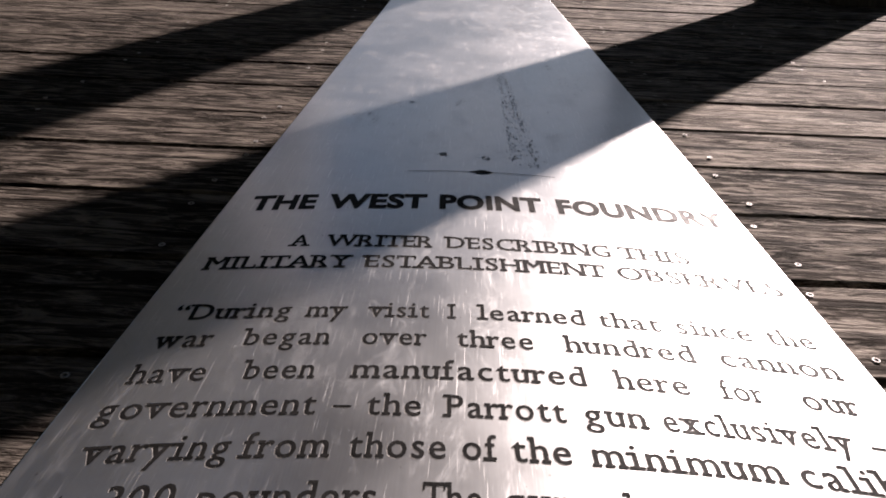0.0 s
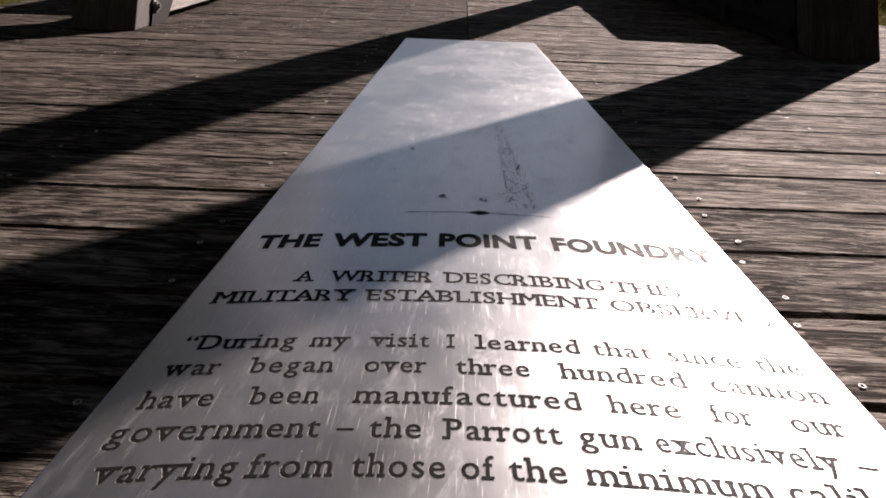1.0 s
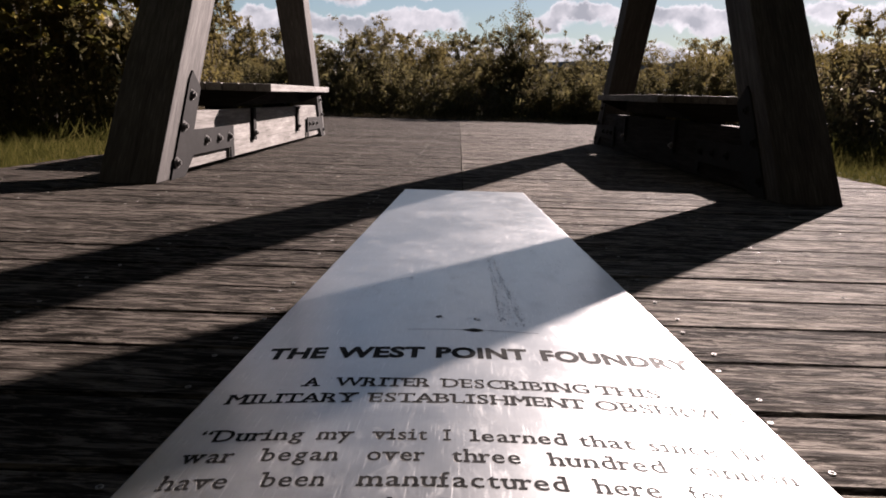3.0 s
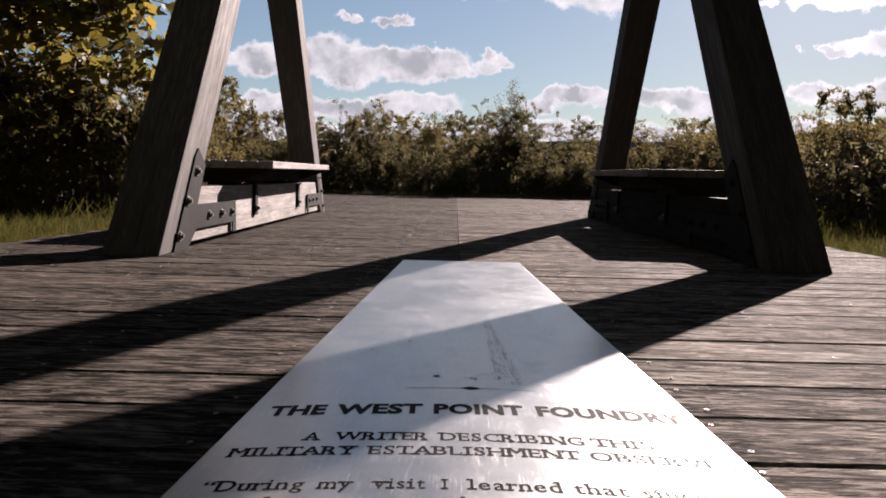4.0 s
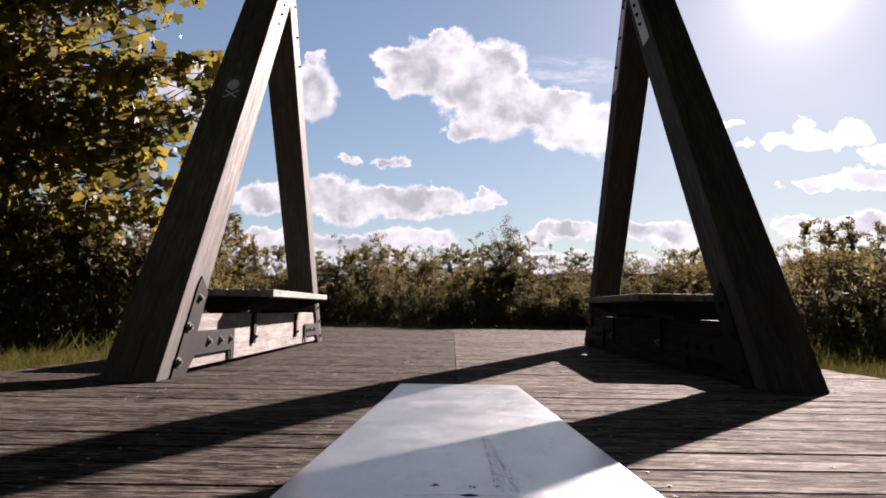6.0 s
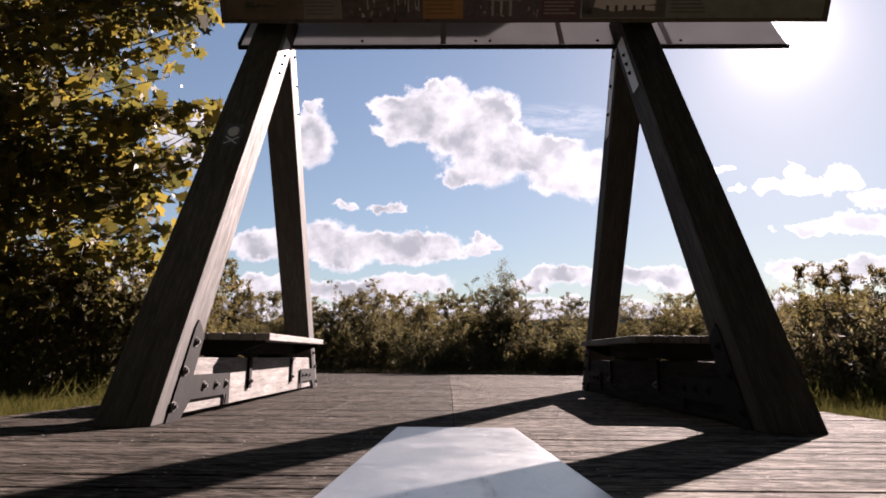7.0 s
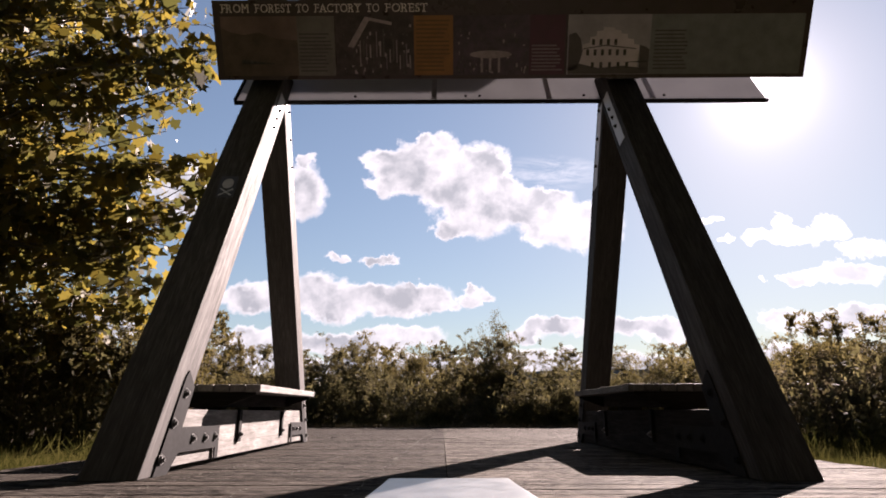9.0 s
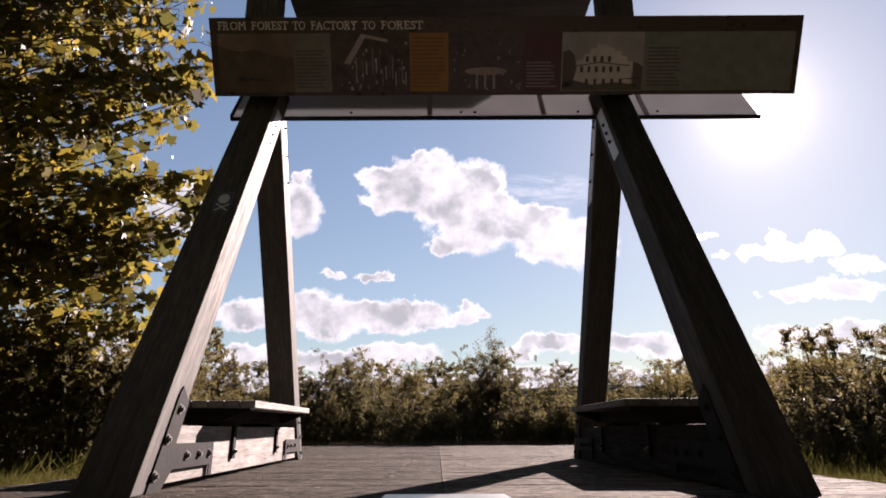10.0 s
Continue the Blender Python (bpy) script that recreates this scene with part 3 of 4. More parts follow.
LINES = [
    ("title_word", 0.8795, 0.0386, 0.3058, 0.038, 0.041, False, [("THE", -0.281, -0.204), ("WEST", -0.19, -0.068), ("POINT", -0.052, 0.077), ("FOUNDRY", 0.096, 0.301)]),
    ("heading_word", 0.7831, 0.02, 0.2538, 0.0265, -0.006, True, [("A", -0.213, -0.19), ("WRITER", -0.173, -0.055), ("DESCRIBING", -0.043, 0.143), ("THIS", 0.153, 0.229)]),
    ("heading_word", 0.741, 0.0228, 0.2776, 0.0255, -0.006, True, [("MILITARY", -0.288, -0.138), ("ESTABLISHMENT", -0.128, 0.131), ("OBSERVES", 0.143, 0.309)]),
    ("text_word", 0.6557, 0.0233, 0.2655, 0.0235, 0.001, True, [("\u201cDuring", -0.284, -0.18), ("my", -0.166, -0.128), ("visit", -0.109, -0.051), ("I", -0.034, -0.026),
                                                              ("learned", -0.006, 0.096), ("that", 0.109, 0.166), ("since", 0.181, 0.248), ("the", 0.262, 0.303)]),
    ("text_word", 0.6156, 0.0221, 0.255, 0.0235, 0.001, True, [("war", -0.285, -0.237), ("began", -0.213, -0.136), ("over", -0.108, -0.051), ("three", -0.024, 0.044), ("hundred", 0.072, 0.186), ("cannon", 0.208, 0.307)]),
    ("text_word", 0.5733, 0.025, 0.2608, 0.0235, 0.001, True, [("have", -0.287, -0.228), ("been", -0.2, -0.14), ("manufactured", -0.111, 0.085), ("here", 0.109, 0.169), ("for", 0.194, 0.229), ("our", 0.259, 0.302)]),
    ("text_word", 0.5317, 0.0179, 0.2483, 0.0235, 0.001, True, [("government", -0.292, -0.131), ("\u2013", -0.118, -0.104), ("the", -0.092, -0.05), ("Parrott", -0.033, 0.063), ("gun", 0.077, 0.126), ("exclusively", 0.138, 0.278), ("\u2013", 0.290, 0.305)]),
    ("text_word", 0.4913, 0.0242, 0.2334, 0.0235, 0.001, True, [("varying", -0.284, -0.183), ("from", -0.176, -0.112), ("those", -0.099, -0.029), ("of", -0.017, 0.008), ("the", 0.019, 0.062), ("minimum", 0.076, 0.213), ("calib", 0.224, 0.292)]),
    ("text_word", 0.4475, 0.022, 0.24, 0.0235, 0.001, True, [("to", -0.281, -0.262), ("300-pounders.", -0.25, -0.066), ("The", -0.043, -0.003), ("guns", 0.012, 0.072), ("b", 0.093, 0.105)]),
]
for line_name, y0, slope, bow, cap, bold, slab, words in LINES:
    text_line(line_name, y0, slope, bow, cap, words, bold, slab)


def ornament():
    verts, faces, n = [], [], 24
    for i in range(n + 1):
        x = -0.101 + 0.203 * i / n
        h = 0.0006 + 0.0075 * max(0, 1 - abs(x - 0.002) / 0.014)
        y = 0.991 - 0.75 * (x - 0.01) ** 2
        verts += [(x, y - h, PLATE_TOP + 0.0007), (x, y + h, PLATE_TOP + 0.0007)]
    for i in range(n):
        faces.append((2 * i, 2 * i + 2, 2 * i + 3, 2 * i + 1))
    tagged(mesh_object("ornament", verts, faces, INK, plate), "thin engraved rule with a diamond")


ornament()


def scuffs():
    """A trail of small dark scuff marks, and a few specks."""
    rng = random.Random(17)
    verts, faces = [], []

    def fleck(x, y, a, b, turn):
        o = len(verts)
        c, s = math.cos(turn), math.sin(turn)
        for px, py in ((-a, -b * 0.4), (0, -b), (a, -b * 0.3), (a * 0.7, b), (-a * 0.8, b * 0.7)):
            verts.append((x + c * px - s * py, y + s * px + c * py, PLATE_TOP + 0.0005))
        faces.append(tuple(range(o, o + 5)))

    # the trail widens towards the lettering and is densest along its two edges
    for i in range(380):
        t = rng.random() ** 0.85
        edge = rng.choice((-1, 1)) * rng.uniform(0.35, 1.0) ** 0.6 if rng.random() < 0.75 else rng.uniform(-0.5, 0.5)
        fleck(0.045 + 0.021 * t + (0.006 + 0.015 * t) * edge + rng.gauss(0, 0.003), 1.50 - 0.485 * t, rng.uniform(0.0004, 0.0009), rng.uniform(0.0012, 0.0038), rng.gauss(0.25, 0.35))
    # smudges of fine marks
    for x, y, w, h, n in ((0.19, 1.43, 0.022, 0.03, 30), (-0.19, 1.175, 0.016, 0.02, 18), (-0.148, 1.26, 0.010, 0.010, 8), (-0.057, 1.045, 0.005, 0.003, 9), (0.011, 1.039, 0.005, 0.004, 8), (-0.036, 1.297, 0.007, 0.012, 8)):
        for k in range(n):
            fleck(x + rng.gauss(0, w), y + rng.gauss(0, h), rng.uniform(0.0004, 0.0010), rng.uniform(0.0012, 0.0040), rng.gauss(-0.6, 0.5))
    for i in range(40):
        y = rng.uniform(0.95, 2.2)
        fleck(rng.uniform(-0.25, 0.25), y, rng.uniform(0.0006, 0.002), rng.uniform(0.0006, 0.0025), rng.uniform(0, 3))
    for x, y, a in ((0.147, 1.567, 0.004), (-0.055, 1.051, 0.006), (0.004, 1.045, 0.003), (0.152, 1.545, 0.002), (-0.12, 1.28, 0.004)):
        fleck(x, y, a, a * 0.8, 0.4)
    tagged(mesh_object("scuff_mark", verts, faces, SCUFF, plate), "trail of small dark scuff marks", kind="stuff")


scuffs()

# ---- timber frames with benches ----
LEAN_IN = 0.68
SPLAY = {-1: 0.058, 1: 0.022}


def bolt(parent, place, axis, r=0.019, h=0.012, mat=None):
    """A hexagonal nut on a washer; axis: the way it points, along local x."""
    bm = bmesh.new()
    for rad, a, b, n in ((r * 1.35, 0.0, 0.003, 14), (r, 0.003, h, 6), (r * 0.55, h, h * 1.7, 8)):
        ring = [[bm.verts.new((axis * z, rad * math.cos(2 * math.pi * k / n), rad * math.sin(2 * math.pi * k / n))) for k in range(n)] for z in (a, b)]
        bm.faces.new(ring[0]), bm.faces.new(ring[1])
        for k in range(n):
            bm.faces.new((ring[0][k], ring[0][(k + 1) % n], ring[1][(k + 1) % n], ring[1][k]))
    return part("bolt", bm, mat or BOLT, parent, "" if mat is STEEL else "galvanised hexagonal bolt", pose(*place))


def a_frame(side):
    """One A-shaped timber frame. Local: x across (side * outward), y along the frame, z up."""
    root = empty("timber_frame", pose(-0.018 + side * 1.268, 2.605, 0, 0, 0, -side * math.degrees(math.atan(SPLAY[side]))),
                 "tall weathered A-shaped timber frame with steel brackets", "timber frame", "timber frames")
    span, wide, foot, top = 4.36, 0.242, 0.295, 3.20

    def leg(y_in, lean):
        d = Vector((0, lean, 1)).normalized()
        rot = Matrix((d, Vector((1, 0, 0)), d.cross(Vector((1, 0, 0))))).transposed().to_4x4()
        m = Matrix.Translation((0, y_in, 0)) @ rot
        inv = m.inverted()
        ring = lambda z: [inv @ Vector((side * x, y_in + (y if lean > 0 else -y) + lean * z, z)) for x, y in ((0, 0), (wide, 0), (wide, foot), (0, foot))]
        # the right legs take the copy coloured for shade
        part("leg", prism(ring(0.0), ring(top), 0.006), TIMBER if side < 0 else SHADED_LEG, root, m=m)

    leg(0, LEAN_IN)
    leg(span, -LEAN_IN)
    # upright post over the apex
    turn = pose(0, 0, 0, 0, -90, 0)
    cy = span / 2 - 0.45
    inv = turn.inverted()
    ring = lambda z: [inv @ Vector((side * x, y, z)) for x, y in ((0.0, cy), (0.26, cy), (0.26, cy + 0.26), (0.0, cy + 0.26))]
    part("post", prism(ring(2.95), ring(4.75), 0.006), TIMBER, root, m=turn)
    # long side rail between the feet, laid back from the inner face
    quarter = pose(0, 0, 0, 0, 0, 90)
    inv = quarter.inverted()

    def along(name, x0, x1, y0, y1, z0, z1, mat, parent=root, label="", bevel=0.005, rise=0.0):
        ring = lambda y: [inv @ Vector(p) for p in ((side * x0, y, z0), (side * x1, y, z0), (side * x1, y, z1 + rise * y), (side * x0, y, z1 + rise * y))]
        return part(name, prism(ring(y0), ring(y1), bevel), mat, parent, label, quarter)

    # pale left, dark right: sun and shade are put into the rail colour
    along("rail", 0.012, 0.085, 0.31, span - 0.31, 0.026 if side < 0 else 0.006, 0.284, RAIL if side < 0 else SHADED_TIMBER, label="pale weathered rail board" if side < 0 else "rail board with shade put into its colour", rise=0.008)
    # steel brackets: a strip up the leg and an arm along the rail
    for flip in (0, 1):
        yy = (lambda y: span - y) if flip else (lambda y: y)
        pts = [(0.135, 0.0), (0.295, 0.0), (0.42, 0.088), (0.995, 0.088), (0.995, 0.03), (1.055, 0.03), (1.055, 0.205), (0.44, 0.205), (0.56, 0.40), (0.47, 0.475), (0.43, 0.44)]
        outline = [(yy(y), z) for y, z in pts]
        bm = prism([(-side * 0.009, y, z) for y, z in outline], [(-side * 0.001, y, z) for y, z in outline])
        bracket = part("bracket", bm, STEEL, root, "dark steel angle bracket")
        # right-hand bolts get dark steel in place of shade on them
        for y, z in ((0.205, 0.07), (0.315, 0.225), (0.44, 0.365), (0.60, 0.148), (0.79, 0.148), (0.97, 0.148)):
            bolt(bracket, (-side * 0.009, yy(y), z), -side, mat=BOLT if side < 0 else STEEL)
        # light plate at the apex
        pts = [(y + LEAN_IN * z, z) for y, z in ((0.07, 2.25), (0.22, 2.25), (0.22, 2.85), (0.07, 2.85))]
        outline = [(yy(y), z) for y, z in pts]
        bm = prism([(-side * 0.004, y, z) for y, z in outline], [(-side * 0.0005, y, z) for y, z in outline])
        gusset = part("gusset_plate", bm, PLATE, root, "white coated steel joint plate")
        for z in ((2.42, 2.62, 2.82) if flip else (2.44, 2.55, 2.66)):
            bolt(gusset, (-side * 0.004, yy(0.145 + LEAN_IN * z), z), -side, 0.013, mat=STEEL)
    for y in (1.52, 2.90):
        strap = along("strap", -0.008, 0.010, y - 0.03, y + 0.03, 0.10, 0.30, STEEL, label="dark steel strap", bevel=0.001)
        bolt(strap, tuple(inv @ Vector((-side * 0.008, y, 0.145))), -side, 0.016).matrix_basis = inv @ pose(-side * 0.008, y, 0.145)
    if side < 0:
        sticker(root)
    return root


def sticker(frame_ob):
    """A small dark sticker with a pale disc and crossed bars, on the near leg's front."""
    def on_face(name, pts, lift, mat, label=""):
        a = [(-x - 0.02, LEAN_IN * (z + 0.03) - lift + 0.0006, z + 0.03) for x, z in pts]
        b = [(-x - 0.02, LEAN_IN * (z + 0.03) - lift - 0.0006, z + 0.03) for x, z in pts]
        part(name, prism(a, b), mat, frame_ob, label)

    dark, pale = plain("sticker_dark", (0.05, 0.05, 0.055), 0.5), plain("sticker_pale", (0.5, 0.5, 0.52), 0.5)
    on_face("sticker", [(0.025, 1.575), (0.135, 1.575), (0.145, 1.77), (0.035, 1.77)], 0.0035, dark, "small dark sticker")
    on_face("sticker_disc", [(0.087 + 0.036 * math.cos(k * math.pi / 8), 1.70 + 0.045 * math.sin(k * math.pi / 8)) for k in range(16)], 0.006, pale)
    for flip in (-1, 1):
        on_face("sticker_bar", [(0.082 - flip * 0.045, 1.595), (0.082 - flip * 0.036, 1.588), (0.082 + flip * 0.045, 1.648), (0.082 + flip * 0.036, 1.655)], 0.006 + 0.002 * (flip + 1), pale)


def bench(side):
    """A slatted seat overhanging the rail. Local: x outward from the inner edge, y along it; it rises a little lengthwise."""
    at = pose(-1.146, 3.755, 0, 0, 0, 3.1) if side < 0 else pose(1.032, 3.69, 0, 0, 0, -2.5)
    far, top, rise = 2.10, 0.441, 0.017
    root = empty("bench", at, "weathered slatted timber bench built into the frame", "bench", "benches")
    quarter = pose(0, 0, 0, 0, 0, 90)
    inv = quarter.inverted()

    def along(name, x0, x1, y0, y1, z0, z1, mat, bevel=0.004):
        ring = lambda y: [inv @ Vector((side * x, y, z + rise * y)) for x, z in ((x0, z0), (x1, z0), (x1, z1), (x0, z1))]
        return part(name, prism(ring(y0), ring(y1), bevel), mat, root, m=quarter)

    # slat colour holds the light: pale on the sunlit bench, darker on the shaded
    for k in range(6):
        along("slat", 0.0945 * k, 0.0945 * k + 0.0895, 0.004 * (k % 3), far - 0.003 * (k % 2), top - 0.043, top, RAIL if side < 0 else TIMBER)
    low = top - 0.0445
    # skirts, end boards and blocks carry the under-seat shade in their colour
    along("skirt", 0.245, 0.283, 0.055, far - 0.055, 0.306, low, SHADED_TIMBER)
    along("skirt", 0.52, 0.556, 0.055, far - 0.055, 0.306, low, SHADED_TIMBER)
    # end boards taper from the seat's edge to the rail
    for y in (0.012, far - 0.052):
        ring = lambda q: [(side * x, q, z + rise * q) for x, z in ((0.035, low - 0.016), (0.035, low), (0.556, low), (0.556, 0.306), (0.235, 0.306))]
        part("end_board", prism(ring(y), ring(y + 0.04), 0.003), SHADED_TIMBER, root)
    a, b = sorted((side * 0.31, side * 0.49))
    for y in (0.30, far - 0.42):
        part("block", box(a, b, y, y + 0.12, 0.0, low + rise * y, 0.004), SHADED_TIMBER, root)
    return root


for side in (-1, 1):
    a_frame(side)
    bench(side)


# ---- overhead sign, panel and roof ----
def sign_board():
    root = empty("information_sign", label="long dark information sign with old pictures, tilted above the frames", category="sign")
    x0, x1 = -1.85, 2.79
    low, high = Vector((0, 4.40, 2.85)), Vector((0, 4.10, 3.365))
    up = (high - low)
    tall = up.length
    up.normalize()
    out = Vector((1, 0, 0)).cross(up)
    m = Matrix((Vector((1, 0, 0)), up, out)).transposed().to_4x4()
    m.translation = low + Vector((x0, 0, 0))
    root.matrix_basis = m
    w = x1 - x0
    back = plain("sign_face", (0.05, 0.032, 0.036), 0.35, 0, 0.25, 6, 0.05)
    part("board", box(0, w, 0, tall, -0.03, 0, 0.003), back, root)

    def patch(name, a, b, c, d, colour, z=0.004, label="", vary=0.25, scale=9):
        mat = plain(name, (colour[0] * 1.55, colour[1] * 1.3, colour[2] * 1.8), 0.4, 0, vary, scale, 0.03)
        return part(name, box(a * w, b * w, c * tall, d * tall, 0.0005, z), mat, root, label)

    patch("faded_picture", 0.012, 0.14, 0.05, 0.80, (0.10, 0.075, 0.05), label="faded brown landscape picture", vary=0.5, scale=3)
    ridge_mat = plain("faded_ridge", (0.085, 0.056, 0.048), 0.4, 0, 0.4, 8, 0.03)
    hill = [(0.012, 0.05), (0.14, 0.05), (0.14, 0.50), (0.105, 0.52), (0.075, 0.60), (0.05, 0.57), (0.03, 0.60), (0.012, 0.66)]
    part("picture_hill", prism([(a * w, c * tall, 0.0042) for a, c in hill], [(a * w, c * tall, 0.006) for a, c in hill]), ridge_mat, root)
    patch("text_panel", 0.14, 0.203, 0.05, 0.80, (0.088, 0.092, 0.062), label="faded pale text panel")
    patch("workshop_picture", 0.205, 0.337, 0.05, 0.80, (0.034, 0.028, 0.022), label="dark old workshop picture", vary=0.6, scale=16)
    patch("ochre_panel", 0.337, 0.403, 0.05, 0.80, (0.165, 0.085, 0.016), label="ochre text panel")
    patch("factory_picture", 0.403, 0.532, 0.05, 0.80, (0.036, 0.028, 0.028), label="dark old factory picture", vary=0.6, scale=14)
    patch("maroon_panel", 0.532, 0.592, 0.05, 0.80, (0.042, 0.014, 0.020), label="maroon text panel")
    patch("building_picture", 0.596, 0.735, 0.05, 0.80, (0.17, 0.185, 0.15), label="old picture of a tall gabled building", vary=0.3, scale=5)
    patch("grey_panel", 0.735, 0.99, 0.05, 0.80, (0.092, 0.112, 0.085), label="grey text panel")
    bar = plain("print_bar", (0.075, 0.062, 0.062), 0.5, 0, 0.2, 30, 0.0)
    light = plain("print_bar_pale", (0.21, 0.16, 0.18), 0.5, 0, 0.2, 30, 0.0)
    ochre = plain("print_bar_ochre", (0.15, 0.07, 0.018), 0.5, 0, 0.2, 30, 0.0)

    def bars(a, b, c, d, n, mat, rng):
        for k in range(n):
            y = (c + (d - c) * (k + 0.5) / n) * tall
            e = a + (b - a) * rng.uniform(0.75, 1.0)
            part("text_bar", box(a * w, e * w, y - 0.006, y + 0.006, 0.0042, 0.0052), mat, root)

    rng = random.Random(4)
    bars(0.143, 0.200, 0.09, 0.60, 11, bar, rng)
    bars(0.341, 0.399, 0.09, 0.76, 13, ochre, rng)
    bars(0.536, 0.590, 0.09, 0.44, 8, light, rng)
    bars(0.742, 0.80, 0.10, 0.62, 11, bar, rng)
    # the building, the round table and the workshop of the pictures
    pale = plain("picture_wall", (0.50, 0.43, 0.47), 0.4, 0, 0.15, 9, 0.0)
    dark = plain("picture_dark", (0.04, 0.033, 0.03), 0.4, 0, 0.3, 9, 0.0)
    gable = [(0.607, 0.10), (0.715, 0.10), (0.717, 0.42), (0.708, 0.43), (0.707, 0.49), (0.697, 0.50), (0.696, 0.555), (0.686, 0.565), (0.685, 0.60), (0.675, 0.61), (0.674, 0.635), (0.656, 0.645), (0.655, 0.60), (0.645, 0.59), (0.644, 0.53), (0.634, 0.52), (0.633, 0.45), (0.622, 0.43), (0.616, 0.30)]
    part("picture_building", prism([(a * w, c * tall, 0.0042) for a, c in gable], [(a * w, c * tall, 0.0056) for a, c in gable]), pale, root)
    for c, n, a0, step in ((0.42, 4, 0.637, 0.0125), (0.29, 6, 0.628, 0.0125), (0.13, 5, 0.637, 0.0145)):
        for k in range(n):
            a = a0 + k * step
            part("picture_window", box(a * w, (a + 0.005) * w, c * tall, (c + 0.075) * tall, 0.0058, 0.0066), dark, root)
    # trees beside the building, a dim slope behind it and dark ground before it
    for pts, mat in (([(0.598, 0.10), (0.614, 0.10), (0.622, 0.34), (0.618, 0.50), (0.609, 0.58), (0.598, 0.55)], bar), ([(0.718, 0.10), (0.7345, 0.10), (0.7345, 0.36), (0.727, 0.40), (0.718, 0.42)], bar),
                     ([(0.598, 0.055), (0.7345, 0.055), (0.7345, 0.12), (0.69, 0.16), (0.65, 0.13), (0.598, 0.22)], bar)):
        part("picture_shrubs", prism([(a * w, c * tall, 0.0058) for a, c in pts], [(a * w, c * tall, 0.0064) for a, c in pts]), mat, root)
    part("picture_stringcourse", prism([(a * w, c * tall, 0.0058) for a, c in ((0.622, 0.365), (0.66, 0.41), (0.712, 0.365), (0.712, 0.378), (0.66, 0.425), (0.622, 0.378))],
                                       [(a * w, c * tall, 0.0063) for a, c in ((0.622, 0.365), (0.66, 0.41), (0.712, 0.365), (0.712, 0.378), (0.66, 0.425), (0.622, 0.378))]), bar, root)
    n = 18
    oval = [(0.467 + 0.036 * math.cos(2 * math.pi * k / n), 0.31 + 0.05 * math.sin(2 * math.pi * k / n)) for k in range(n)]
    grey = plain("picture_table", (0.30, 0.24, 0.25), 0.4, 0, 0.3, 20, 0.0)
    part("picture_table", prism([(a * w, c * tall, 0.0042) for a, c in oval], [(a * w, c * tall, 0.0056) for a, c in oval]), grey, root)
    for a in (0.452, 0.466, 0.481):
        part("picture_table_leg", box((a - 0.002) * w, (a + 0.002) * w, 0.08 * tall, 0.27 * tall, 0.0042, 0.0052), grey, root)
    # rubble and brushwood in the old pictures
    for k in range(150):
        lo, hi = ((0.215, 0.332), (0.408, 0.528))[k % 2]
        a, c = rng.uniform(lo, hi), 0.07 + 0.6 * rng.random() ** 2
        part("picture_rubble", box(a * w, (a + rng.uniform(0.001, 0.004)) * w, c * tall, (c + rng.uniform(0.012, 0.05)) * tall, 0.0042, 0.0048 + 0.0001 * (k % 5)), (grey, dark, bar)[k % 3], root)
    for k in range(16):
        a = 0.245 + 0.0056 * k
        c = rng.uniform(0.12, 0.3)
        part("picture_post", box(a * w, (a + rng.uniform(0.0012, 0.003)) * w, c * tall, (c + rng.uniform(0.15, 0.35)) * tall, 0.0042, 0.0052), (grey, bar, light)[k % 3], root)
    part("picture_beam", prism([(a * w, c * tall, 0.0042) for a, c in ((0.225, 0.42), (0.235, 0.40), (0.262, 0.74), (0.30, 0.68), (0.30, 0.72), (0.255, 0.79))],
                               [(a * w, c * tall, 0.0052) for a, c in ((0.225, 0.42), (0.235, 0.40), (0.262, 0.74), (0.30, 0.68), (0.30, 0.72), (0.255, 0.79))]), grey, root)
    # heading
    ink = plain("sign_lettering", (0.62, 0.55, 0.55), 0.5, 0, 0.15, 30, 0.0)
    for text, a, b in (("FROM", 0.014, 0.062), ("FOREST", 0.071, 0.133), ("TO", 0.141, 0.162), ("FACTORY", 0.171, 0.250), ("TO", 0.258, 0.280), ("FOREST", 0.289, 0.3605)):
        v, f = slab_letters(text, -0.004)
        lo, hi = v[:, 0].min(), v[:, 0].max()
        verts = [((a + (p[0] - lo) / (hi - lo) * (b - a)) * w, 0.845 * tall + p[1] * 0.066 / CAP, 0.003 + p[2]) for p in v]
        tagged(mesh_object("heading_word", verts, f, ink, root), "pale capital letters")


sign_board()


def canopy_panel():
    root = empty("canopy_panel", label="frosted white canopy panel with dark battens behind the sign", category="canopy panel")
    low, high = Vector((0, 4.86, 2.905)), Vector((0, 5.30, 3.58))
    up = (high - low)
    tall = up.length
    up.normalize()
    m = Matrix((Vector((1, 0, 0)), up, Vector((1, 0, 0)).cross(up))).transposed().to_4x4()
    x0, x1 = -1.885, 2.75
    m.translation = low + Vector((x0, 0, 0))
    root.matrix_basis = m
    w = x1 - x0
    part("pane", box(0.02, w - 0.02, 0.02, tall, -0.012, 0.0), PANEL, root)
    part("edge_strip", box(0, w, -0.006, 0.010, -0.03, 0.006, 0.002), STEEL, root)
    part("end_strip", box(-0.008, 0.016, 0.02, tall, -0.03, 0.012, 0.003), STEEL, root)
    for x in (0.38, 1.72, 2.72, 3.62):
        part("batten", box(x, x + 0.045, 0.022, tall, 0.003, 0.012, 0.002), GALV, root)
